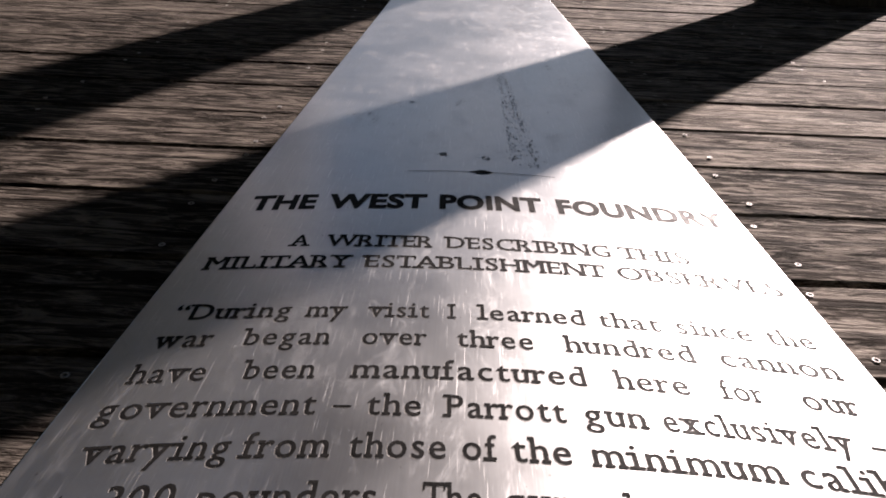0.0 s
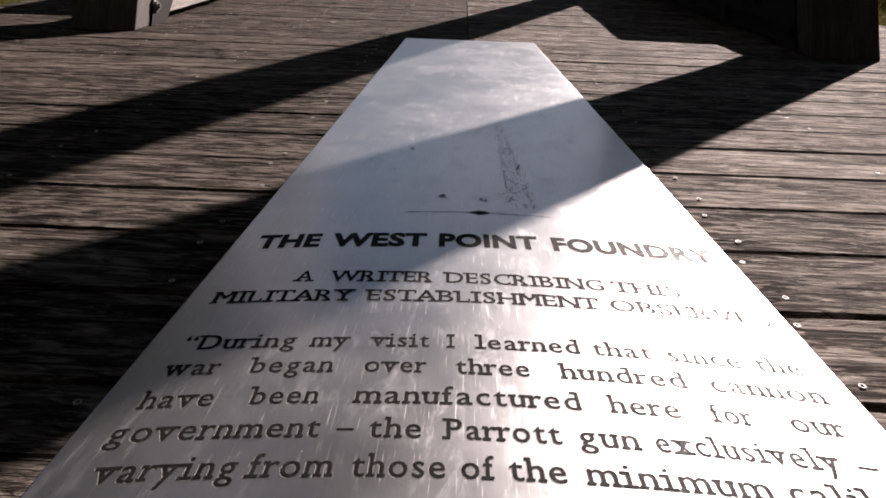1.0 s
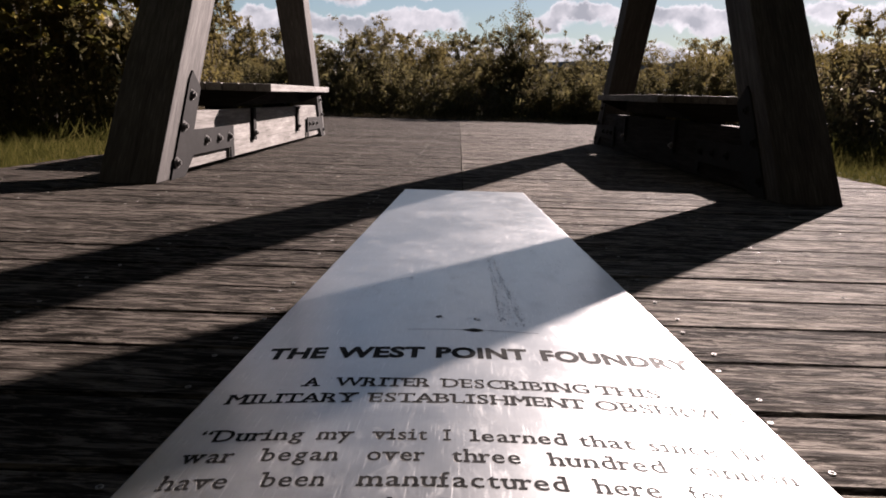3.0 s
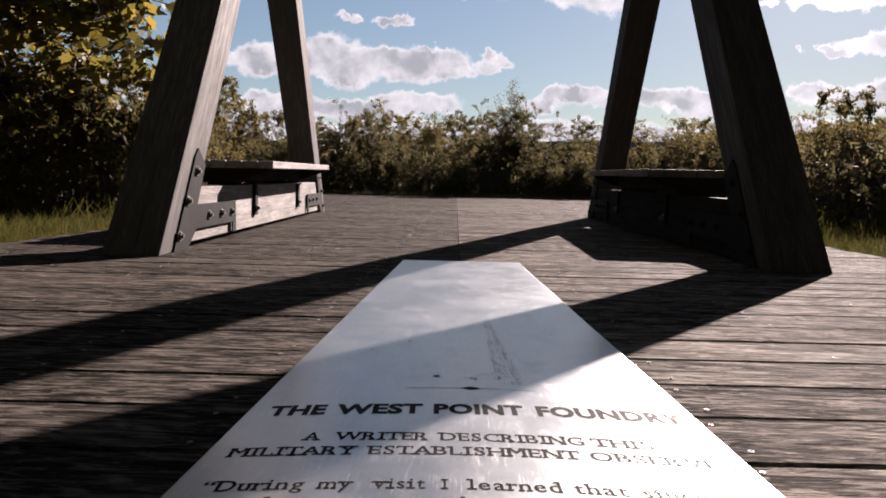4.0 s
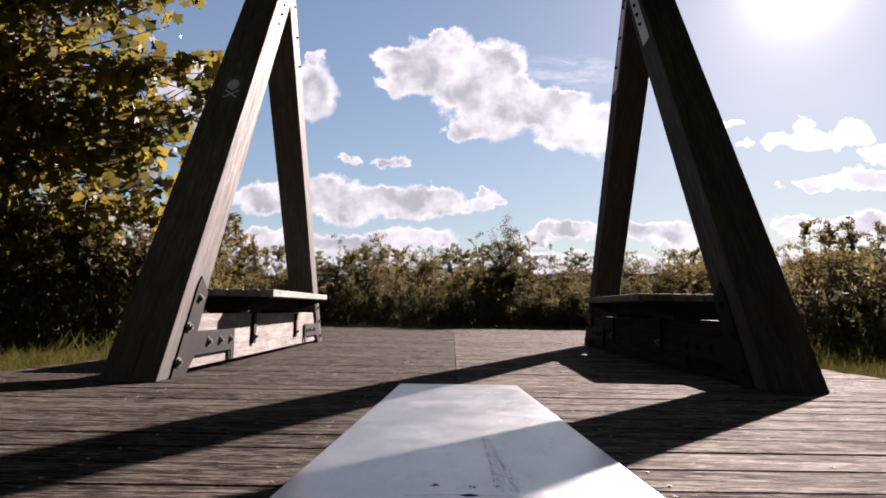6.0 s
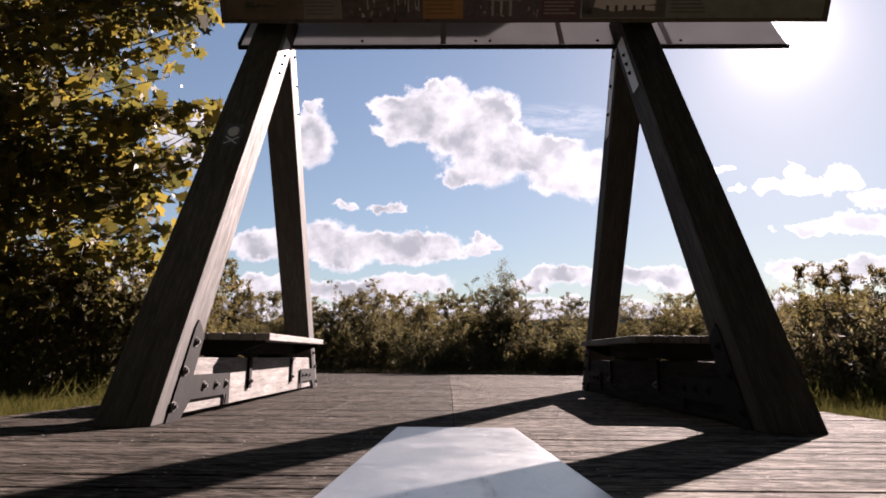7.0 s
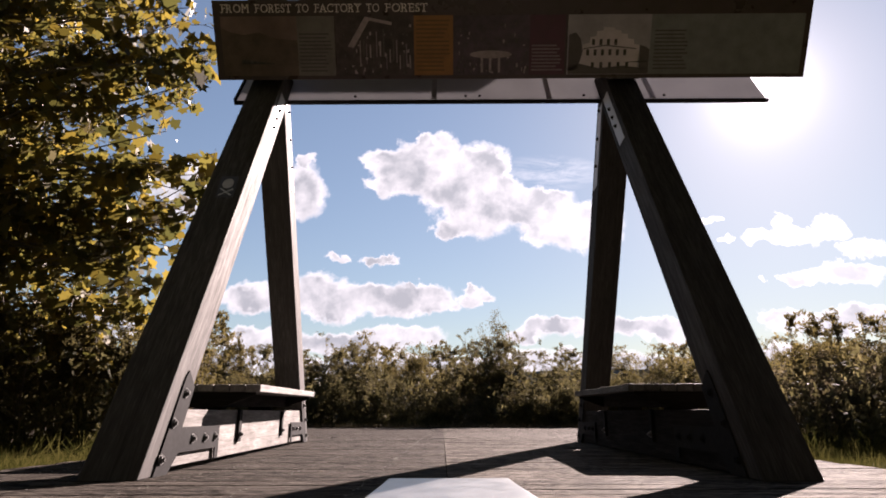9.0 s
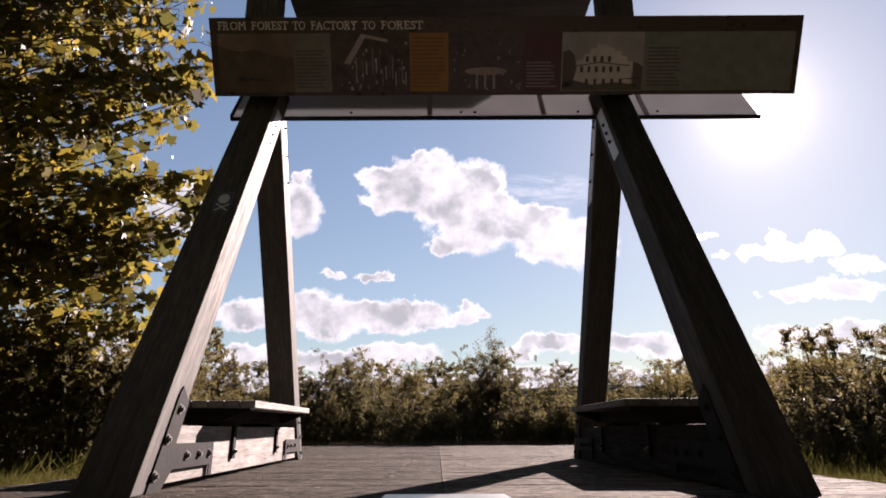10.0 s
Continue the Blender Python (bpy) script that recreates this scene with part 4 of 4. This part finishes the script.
    for x in (0.12, 1.05, 2.02, 2.14, 3.05, 3.75):
        bm = bmesh.new()
        n = 8
        ring = [[bm.verts.new((x + 0.012 * math.cos(2 * math.pi * k / n), 0.075 + 0.012 * math.sin(2 * math.pi * k / n), z)) for k in range(n)] for z in (0.0, 0.010)]
        bm.faces.new(ring[0]), bm.faces.new(ring[1])
        for k in range(n):
            bm.faces.new((ring[0][k], ring[0][(k + 1) % n], ring[1][(k + 1) % n], ring[1][k]))
        part("bolt", bm, STEEL, root)


canopy_panel()


def roof():
    root = empty("roof", label="dark timber roof above the sign", category="roof")
    # planks nearer than y 5 are unseen, added to block overhead sky
    for k in range(23):
        y = 2.48 + 0.2 * k
        part("plank", box(-1.47, 1.385, y, y + 0.196, 4.20, 4.24, 0.003), TIMBER, root)
    for x in (-1.34, 1.26):
        part("bearer", box(x - 0.06, x + 0.06, 2.46, 7.09, 4.242, 4.36, 0.004), TIMBER, root)
    for x in (-0.03, 0.03):
        bm = bmesh.new()
        n = 8
        ring = [[bm.verts.new((x + 0.012 * math.cos(2 * math.pi * k / n), 5.12 + 0.012 * math.sin(2 * math.pi * k / n), z)) for k in range(n)] for z in (4.19, 4.20)]
        bm.faces.new(ring[0]), bm.faces.new(ring[1])
        for k in range(n):
            bm.faces.new((ring[0][k], ring[0][(k + 1) % n], ring[1][(k + 1) % n], ring[1][k]))
        part("bolt", bm, BOLT, root)


roof()


# ---- plants ----
def leaf_cloud(name, places, size, shape, mat, parent, rng, lean=0.7, size_vary=0.35):
    """Many leaves joined into one mesh. places: (n, 3) array."""
    n, k = len(places), len(shape)
    shape = np.array(shape, float)
    a = rng.uniform(0, 2 * np.pi, n)
    tilt = rng.normal(0, lean, n)
    roll = rng.normal(0, lean, n)
    s = size * (1 + size_vary * rng.normal(0, 1, n)).clip(0.4, 1.8)
    ca, sa, ct, st, cr, sr = np.cos(a), np.sin(a), np.cos(tilt), np.sin(tilt), np.cos(roll), np.sin(roll)
    ux = np.stack([ca * cr - sa * st * sr, sa * cr + ca * st * sr, -ct * sr], 1)
    uy = np.stack([-sa * ct, ca * ct, st], 1)
    pts = places[:, None, :] + s[:, None, None] * (shape[None, :, 0:1] * ux[:, None, :] + shape[None, :, 1:2] * uy[:, None, :])
    fold = np.cross(ux, uy)
    pts += (s[:, None, None] * (np.abs(shape[None, :, 0:1]) * 0.25) * fold[:, None, :])
    verts = pts.reshape(-1, 3)
    me = bpy.data.meshes.new(name)
    me.vertices.add(n * k)
    me.vertices.foreach_set("co", verts.ravel())
    me.loops.add(n * k)
    me.loops.foreach_set("vertex_index", np.arange(n * k))
    me.polygons.add(n)
    me.polygons.foreach_set("loop_start", np.arange(n) * k)
    me.update(calc_edges=True)
    me.validate()
    me.materials.append(mat)
    ob = new(name, me)
    ob.parent = parent
    return ob


LOBED = [(0, -0.5), (0.14, -0.32), (0.46, -0.34), (0.38, -0.09), (0.57, 0.16), (0.28, 0.17), (0.20, 0.32), (0, 0.58), (-0.20, 0.32), (-0.28, 0.17), (-0.57, 0.16), (-0.38, -0.09), (-0.46, -0.34), (-0.14, -0.32)]
SLIM = [(0, -0.5), (0.16, -0.1), (0.1, 0.25), (0, 0.5), (-0.1, 0.25), (-0.16, -0.1)]
BLADE = [(-0.05, 0), (0.05, 0), (0.035, 0.5), (0.0, 1.0), (-0.035, 0.5)]


def big_tree():
    rng = np.random.default_rng(5)
    root = empty("tree", pose(-9.6, 10.2, LOW), "broad tree with large yellowing lobed leaves beside the deck", "tree")
    trunk = [(0, 0, 0), (0.05, 0.05, 1.2), (-0.05, 0.1, 2.6), (0.1, 0.0, 4.2), (0.2, -0.1, 6.0), (0.3, 0.0, 8.5), (0.2, 0.2, 13.0)]
    v, f = tube(trunk, [0.26, 0.22, 0.19, 0.17, 0.14, 0.10, 0.03], 10)
    mesh_object("trunk", v, f, BARK, root, smooth=True)
    base = np.array([-9.6, 10.2, LOW])
    edge_z = [0.9, 1.4, 2.0, 2.4, 2.9, 3.5, 4.0, 4.3, 4.55, 4.9, 5.2, 5.6, 6.05, 7.0, 9.0]
    edge_x = [-4.7, -4.4, -4.35, -4.15, -3.9, -3.85, -3.55, -3.65, -4.3, -4.1, -3.8, -4.05, -3.7, -3.9, -4.1]
    places, limb_v, limb_f = [], [], []
    for i in range(172):
        z = 1.2 + 7.6 * rng.uniform(0, 1) ** 1.35
        right = np.interp(z, edge_z, edge_x) + rng.normal(0, 0.07)
        y = rng.uniform(8.3, 9.7) if i < 160 else rng.uniform(10.0, 11.8)
        right -= 0.26 + 0.25 * abs(y - 9.2) + (0.35 if i >= 160 else 0.0)
        if i % 3 == 0:
            tip = np.array([right, y, z])
        else:
            tip = np.array([rng.uniform(-9.2, right), y, z])
        start = np.array([-9.4 + 0.1 * rng.normal(), 10.1 + 0.1 * rng.normal(), max(1.0, z + rng.uniform(-0.3, 1.3) * (1 if z < 4 else -1))])
        bend = rng.normal(0, 0.25, 3)
        pts = [start + (tip - start) * s + bend * math.sin(math.pi * s) for s in np.linspace(0, 1, 6)]
        tv, tf = tube([p - base for p in pts], np.linspace(0.035, 0.006, 6), 5)
        o = len(limb_v)
        limb_v += tv
        limb_f += [tuple(o + q for q in face) for face in tf]
        for s in np.linspace(0.3, 1.0, 11):
            c = start + (tip - start) * s + bend * math.sin(math.pi * s)
            off = rng.normal(0, 1, 3) * np.array([0.24, 0.3, 0.2])
            twig_end = c + off
            m = int(rng.integers(4, 8))
            k = rng.uniform(0, 1.15, m)[:, None]
            places.append(c + off * k + rng.normal(0, 0.09, (m, 3)) - np.array([0, 0, 0.04]))
            tv, tf = tube([c - base, twig_end - base], [0.006, 0.003], 4)
            o = len(limb_v)
            limb_v += tv
            limb_f += [tuple(o + q for q in face) for face in tf]
    # unseen crown above the view, added to block sky over plaque and deck
    high = []
    for i in range(44):
        z = rng.uniform(8.8, 14.2)
        reach = 5.6 - 3.0 * max(0.0, (z - 10.5) / 3.7)
        a, q = rng.uniform(0, 2 * math.pi), math.sqrt(rng.uniform(0, 1))
        tip = np.array([-9.4 + reach * q * math.cos(a), 10.2 + 0.7 * reach * q * math.sin(a), z])
        start = np.array([-9.4, 10.2, z - 0.8 - 0.25 * reach * q])
        tv, tf = tube([p - base for p in (start, 0.5 * (start + tip) + (0, 0, 0.2), tip)], [0.04, 0.02, 0.006], 5)
        o = len(limb_v)
        limb_v += tv
        limb_f += [tuple(o + q2 for q2 in face) for face in tf]
        for s in np.linspace(0.35, 1.0, 7):
            high.append(start + (tip - start) * s + rng.normal(0, 0.3, (9, 3)))
    mesh_object("branchwork", limb_v, limb_f, BARK, root, smooth=True)
    leaf_cloud("unseen_crown", np.concatenate(high) - base, 0.27, LOBED, MAPLE, root, rng, 1.0)
    leaf_cloud("crown", np.concatenate(places) - base, 0.18, LOBED, MAPLE, root, rng, 1.0)


big_tree()


OVAL = [(0, -0.5), (0.26, 0.0), (0, 0.5), (-0.26, 0.0)]


def shrub(rng, tall, wide, leaves, mat, size=0.1, airy=0.5, bare=0.12):
    """One shrub at the origin: thin stems, side sprigs, and small leaves in clumps on the sprigs.
    bare: how far up a stem the sprigs begin; bare-stemmed shrubs carry long arching sprays."""
    root = empty("shrub")
    places, sv, sf = [], [], []

    def stick(pts, r0, r1):
        tv, tf = tube(pts, np.linspace(r0, r1, len(pts)), 4)
        o = len(sv)
        sv.extend(tv)
        sf.extend([tuple(o + q for q in face) for face in tf])

    feathery = bare > 0.3
    stems, sprigs = (15, 17) if feathery else (17, 11)
    m = max(4, int(1.75 * leaves) // (stems * sprigs))
    for i in range(stems):
        a, r = rng.uniform(0, 2 * math.pi), wide * math.sqrt(rng.uniform(0, 1))
        foot = np.array([0.5 * r * math.cos(a), 0.5 * r * math.sin(a), 0])
        h = tall * (1 - 0.3 * (r / wide) ** 2) * rng.uniform(0.6, 1.08)
        tip = np.array([r * math.cos(a), r * math.sin(a), h])
        bend = rng.normal(0, 0.15, 3)
        curve = lambda q: foot + (tip - foot) * q + bend * math.sin(math.pi * q)
        stick([curve(q) for q in np.linspace(0, 1, 5)], 0.013, 0.003)
        for k in range(sprigs):
            q = rng.uniform(bare, 1.0) if k else 1.0
            c = curve(q)
            reach = (0.52 - 0.3 * q) * rng.uniform(0.5, 1.2)
            way = np.array([rng.normal(), rng.normal(), abs(rng.normal()) * 0.8 + 0.2])
            way = way / np.linalg.norm(way) * reach
            if feathery:
                way *= 1.7
                n = int(1.5 * m * rng.uniform(0.6, 1.4)) + 3
                s = np.linspace(0.15, 1.05, n)[:, None]
                droop = np.array([0, 0, -0.35 * reach])
                stick([c, c + 0.5 * way + 0.25 * droop, c + way + droop], 0.004, 0.0015)
                places.append(c + way * s + droop * s * s + rng.normal(0, 0.028, (n, 3)))
                continue
            stick([c, c + way], 0.005, 0.002)
            n = int(m * (1 - airy * q ** 2) * rng.uniform(0.5, 1.5)) + 2
            s = rng.uniform(0.1, 1.1, n)[:, None]
            places.append(c + way * s + rng.normal(0, 0.075, (n, 3)))
    mesh_object("brushwood", sv, sf, TWIG, root)
    p = np.concatenate(places)
    p[:, 2] = np.abs(p[:, 2])
    leaf_cloud("foliage", p, size * (0.85 if feathery else 0.72), SLIM if feathery else OVAL, mat, root, rng, 0.8, 0.45)
    return root


def hedge():
    """A dense low tangle with taller, thin-topped bushes standing in and behind it."""
    rng = np.random.default_rng(11)
    kinds = []
    for tall, wide, n, mat, size, airy, bare, text in ((1.8, 1.5, 17000, SHRUB, 0.060, 0.35, 0.12, "dense dark olive shrub with small leaves"),
                                                       (1.7, 1.6, 15000, TALL, 0.056, 0.3, 0.1, "brownish dry shrub with thin stems"),
                                                       (2.95, 1.4, 5200, SHRUB, 0.080, 0.6, 0.42, "tall thin bush with open feathery top"),
                                                       (1.6, 1.5, 17000, SHRUB, 0.058, 0.25, 0.1, "low dense green shrub"),
                                                       (2.8, 1.5, 5200, GOLD, 0.080, 0.5, 0.42, "tall bush with arching sprays of yellowing leaves"),
                                                       (2.95, 1.2, 2400, GOLD, 0.070, 0.75, 0.45, "thin airy bush, almost bare")):
        ob = shrub(rng, tall, wide, n, mat, size, airy, bare)
        tagged(ob, text, "shrub", "thicket behind the deck")
        kinds.append(ob)
    spots = []
    for y, step, weights, scale in ((18.2, 1.35, (0.4, 0.3, 0.0, 0.3, 0.0, 0.0), 0.92), (19.4, 1.0, (0.24, 0.14, 0.22, 0.06, 0.2, 0.14), 1.0),
                                    (21.0, 1.5, (0.15, 0.15, 0.25, 0.0, 0.3, 0.15), 1.04), (23.2, 1.9, (0.2, 0.2, 0.25, 0.0, 0.25, 0.10), 1.08)):
        x = -15.0 - (y - 18)
        while x < 19 + (y - 18):
            spots.append((x + rng.normal(0, 0.3), y + rng.normal(0, 0.35), weights, scale))
            x += step * rng.uniform(0.75, 1.25)
    side = (0.0, 0.15, 0.3, 0.0, 0.3, 0.25)
    for x, y in ((-6.2, 11.5), (-7.4, 10.4), (-8.6, 9.6), (-5.4, 13.5), (-8.2, 12.8), (-9.8, 11.0), (-6.8, 15.0), (-9.5, 14.5), (7.6, 12.0), (8.6, 11.4), (9.6, 12.6), (7.4, 13.6), (9.0, 14.2), (10.6, 13.0), (6.6, 15.2), (8.2, 15.8), (10.2, 15.6), (6.3, 16.8),
                 (-4.9, 10.4), (-5.4, 9.6), (-6.1, 9.3), (-5.0, 11.4), (-5.9, 10.6), (-6.9, 9.8), (-5.3, 12.4), (7.0, 11.0), (8.0, 10.4), (9.2, 10.4)):
        spots.append((x, y, side if x < 0 else (0.2, 0.1, 0.1, 0.1, 0.4, 0.1), (0.78 if y < 11 else 0.62) if x < 0 else 0.95))
    used = set()
    for x, y, weights, scale in spots:
        k = int(rng.choice(6, p=weights))
        s = rng.uniform(0.84, 1.12) * scale
        m = pose(x, y, LOW - 0.02, 0, 0, rng.uniform(0, 360)) @ Matrix.Diagonal((s, s, s * rng.uniform(0.88, 1.1), 1))
        if k in used:
            made = copy_thing(kinds[k], m)
            made.matrix_basis = m
        else:
            used.add(k)
            kinds[k].matrix_basis = m
    # one bush with a spire of thin shoots stands clear of the rest
    rng2 = np.random.default_rng(3)
    spire = shrub(rng2, 3.35, 0.85, 11000, SHRUB, 0.062, 0.55)
    spire.matrix_basis = pose(1.1, 18.9, LOW - 0.02)
    tagged(spire, "tall pointed shrub standing above the thicket", "shrub", "thicket behind the deck")


hedge()


def undergrowth():
    """Dry upright stalks with narrow leaves at the foot of the thicket."""
    rng = np.random.default_rng(21)
    n = 4200
    x = rng.uniform(-15, 19, n)
    y = 17.0 + np.abs(rng.normal(0, 0.9, n))
    side = rng.uniform(0, 1, n) < 0.45
    x[side] = np.where(rng.uniform(0, 1, side.sum()) < 0.6, rng.uniform(-8.5, -4.7, side.sum()), rng.uniform(5.6, 11, side.sum()))
    y[side] = rng.uniform(8.6, 13, side.sum())
    h = rng.uniform(0.5, 1.55, n)
    places = []
    for i in range(n):
        lean = rng.normal(0, 0.12, 2)
        k = rng.uniform(0.1, 1.0, 16)[:, None]
        top = np.array([x[i] + lean[0], y[i] + lean[1], LOW + h[i]])
        foot = np.array([x[i], y[i], LOW])
        places.append(foot + (top - foot) * k + rng.normal(0, 0.05, (16, 3)))
    ob = leaf_cloud("undergrowth", np.concatenate(places), 0.11, SLIM, WEED, None, rng, 0.9)
    tagged(ob, "dry brown weeds at the foot of the thicket", "weeds", kind="stuff")


undergrowth()


def deck_edge(y):
    """Left and right edge of the deck at a place along it."""
    left = np.interp(y, (-3, 5.5, 7.0, 10, 16.4), (-2.2, -2.25, -2.5, -4.6, -4.6))
    right = np.interp(y, (-3, 5.5, 7.0, 10, 16.4), (2.25, 2.18, 2.5, 4.6, 4.6))
    return left, right


THIN = [(-0.022, 0), (0.022, 0), (0.018, 0.5), (0.06, 1.0), (-0.014, 0.5)]


def blades(name, x, y, size, shape, mat, rng, label):
    """Upright blades of grass joined into one mesh."""
    places = np.stack([x, y, np.full(len(x), LOW)], 1)
    ob = leaf_cloud(name, places, size, shape, mat, None, rng, 0.35)
    me = ob.data
    co = np.empty(len(me.vertices) * 3)
    me.vertices.foreach_get("co", co)
    d = co.reshape(-1, len(shape), 3) - places[:, None, :]
    up = np.stack([d[..., 0], d[..., 2] * 0.6, np.abs(d[..., 1])], -1)
    me.vertices.foreach_set("co", (places[:, None, :] + up).ravel())
    me.update()
    tagged(ob, label, "grass", kind="stuff")


def grass():
    rng = np.random.default_rng(31)
    n = 150000
    x, y = rng.uniform(-12, 12, n), rng.uniform(-2, 19, n)
    l, r = deck_edge(y)
    keep = ((x < l - 0.02) | (x > r + 0.02) | (y > 16.5)) & (np.abs(x) < 11)
    x, y = x[keep], y[keep]
    blades("grass", x, y, 0.06, BLADE, GRASS, rng, "uncut green and yellow grass beside the deck")
    # thicker sward close beside the deck
    n = 60000
    x, y = rng.uniform(2.2, 7.5, n) * rng.choice((-1, 1), n), rng.uniform(3.5, 12, n)
    l, r = deck_edge(y)
    keep = (x < l - 0.03) | (x > r + 0.03)
    blades("sward", x[keep], y[keep], 0.13, THIN, GRASS, rng, "thick green and yellow grass beside the deck")
    # taller tufts along the far edge and the sides of the deck
    n = 9000
    x = np.concatenate([rng.uniform(-6, 6, n), rng.uniform(-7, -3.2, n), rng.uniform(3.2, 8, n)])
    y = np.concatenate([16.42 + np.abs(rng.normal(0, 0.16, n)), rng.uniform(7.6, 12.5, 2 * n)])
    x, y = x + 0.08 * np.sin(9 * y), y + 0.05 * np.sin(13 * x)
    l, r = deck_edge(y)
    keep = (x < l - 0.03) | (x > r + 0.03) | (y > 16.36)
    clump = np.array([noise.noise((2.2 * a, 2.2 * b, 4)) for a, b in zip(x, y)])
    keep &= (clump > 0.02) | (y > 16.3)
    blades("tall_grass", x[keep], y[keep], 0.28, THIN, GRASS, rng, "dry tufted grass along the edge of the deck")


grass()


def fallen_leaf(x, y, turn):
    """A small curled dry leaf on the boards."""
    pts = [(0.0, -0.022), (0.010, -0.010), (0.014, 0.004), (0.006, 0.018), (0.0, 0.026), (-0.007, 0.016), (-0.013, 0.002), (-0.009, -0.012)]
    ring = lambda dz: [(px, py, 0.0015 + dz + 9.0 * (px * px + 0.6 * py * py)) for px, py in pts]
    ob = part("fallen_leaf", prism(ring(0.0), ring(0.0012)), TWIG, None)
    ob.matrix_basis = pose(x, y, 0, 0, 0, turn)
    return tagged(ob, "small curled dry brown leaf on the deck", "leaf", "fallen leaves")


for spot in ((-0.62, 3.05, 20), (-1.14, 5.25, 80), (-0.17, 4.30, 95), (0.55, 3.42, 60)):
    fallen_leaf(*spot)


def deck_litter():
    """Dry leaves and grass tips along the far edge of the deck."""
    rng = np.random.default_rng(41)
    n = 5000
    places = np.stack([rng.uniform(-4.7, 4.7, n), 16.25 + np.abs(rng.normal(0, 0.18, n)), 0.01 + np.abs(rng.normal(0, 0.035, n))], 1)
    ob = leaf_cloud("leaf_litter", places, 0.05, SLIM, LITTER, None, rng, 0.7)
    tagged(ob, "pale dry leaves along the far edge of the deck", "leaf litter", kind="stuff")


deck_litter()


def seam_strip(y, half):
    """A short pale worn strip laid across the middle seam."""
    x = -0.03 - 0.011 * (y - 3)
    ob = part("seam_strip", box(x - half, x + half, y - 0.045, y + 0.045, 0.0015, 0.005, 0.001), STRIP, None)
    return tagged(ob, "short pale worn strip across the deck seam", "strip", "seam strips")


seam_strip(11.2, 0.17)
seam_strip(7.9, 0.15)


# ---- deck boards ----
SKEW = 0.028


def deck():
    rng = random.Random(8)
    root = empty("floor", label="weathered grey timber deck of butted boards", category="deck", kind="structure")
    pitch, gap, thick = 0.156, 0.0062, 0.036
    k = -25
    while True:
        y0 = 0.912 + pitch * k
        if y0 > 16.3:
            break
        left, right = deck_edge(y0 + pitch / 2)
        seam = -0.03 - 0.011 * (y0 - 3)
        for a, b in ((left + rng.uniform(-0.02, 0.02), seam - 0.002), (seam + 0.002, right + rng.uniform(-0.02, 0.02))):
            g = gap * rng.choice((0.3, 0.45, 0.6, 0.8, 1.0, 1.4))
            lo, hi = y0 + g / 2, y0 + pitch - g / 2
            dz = rng.uniform(-0.0025, 0.0)
            n = 3
            verts, faces = [], []
            for i in range(n + 1):
                x = a + (b - a) * i / n
                w = rng.uniform(-0.0012, 0.0012)
                cup = rng.uniform(-0.0012, 0.0012)
                for y, z in ((lo + w, -thick), (lo + w, dz - 0.004), (lo + 0.0035 + w, dz), (0.5 * (lo + hi), dz + cup), (hi - 0.0035 + w, dz), (hi + w, dz - 0.004), (hi + w, -thick)):
                    verts.append((x, y + SKEW * x, z))
            for i in range(n):
                for q in range(6):
                    p = 7 * i + q
                    faces.append((p, p + 7, p + 8, p + 1))
            faces += [tuple(range(7)), tuple(7 * n + q for q in range(6, -1, -1))]
            # boards left of the seam are coloured darker, away from the sun's sheen
            mesh_object("board", verts, faces, DECK_DIM if b < seam else DECK, root)
        k += 1
    # joists below, dark between the boards
    for x in np.arange(-4.4, 4.5, 0.4):
        start = -2.7 if abs(x) < 2.15 else 7.0 + (abs(x) - 2.5) * 3 / 2.1 + 0.3
        part("joist", box(x - 0.02, x + 0.02, start, 16.3, -0.20, -0.038), TIMBER, root)
    # screw heads, two to a board over each joist
    verts, faces = [], []
    for k in range(-25, 100):
        y0 = 0.912 + pitch * k
        left, right = deck_edge(y0)
        for x0 in np.concatenate([np.arange(0.352, 4.4, 0.395), -np.arange(0.352, 4.4, 0.395)]):
            for dy in (0.03, 0.124):
                x, y = x0 + rng.uniform(-0.012, 0.012), y0 + dy + SKEW * x0 + rng.uniform(-0.008, 0.008)
                if not left + 0.1 < x < right - 0.1 or rng.random() < 0.3:
                    continue
                o = len(verts)
                for rad, z in ((0.0040, -0.0004), (0.0037, 0.0004), (0.0023, 0.0004), (0.0020, -0.0045)):
                    for q in range(8):
                        t = math.pi * q / 4
                        verts.append((x + rad * math.cos(t), y + rad * math.sin(t), z))
                for ring in range(3):
                    for q in range(8):
                        r = (q + 1) % 8
                        faces.append((o + 8 * ring + q, o + 8 * ring + r, o + 8 * ring + 8 + r, o + 8 * ring + 8 + q))
                faces.append(tuple(o + 24 + q for q in range(8)))
    tagged(mesh_object("deck_screw", verts, faces, SCREW, root), "small bright screw heads", kind="stuff")


deck()
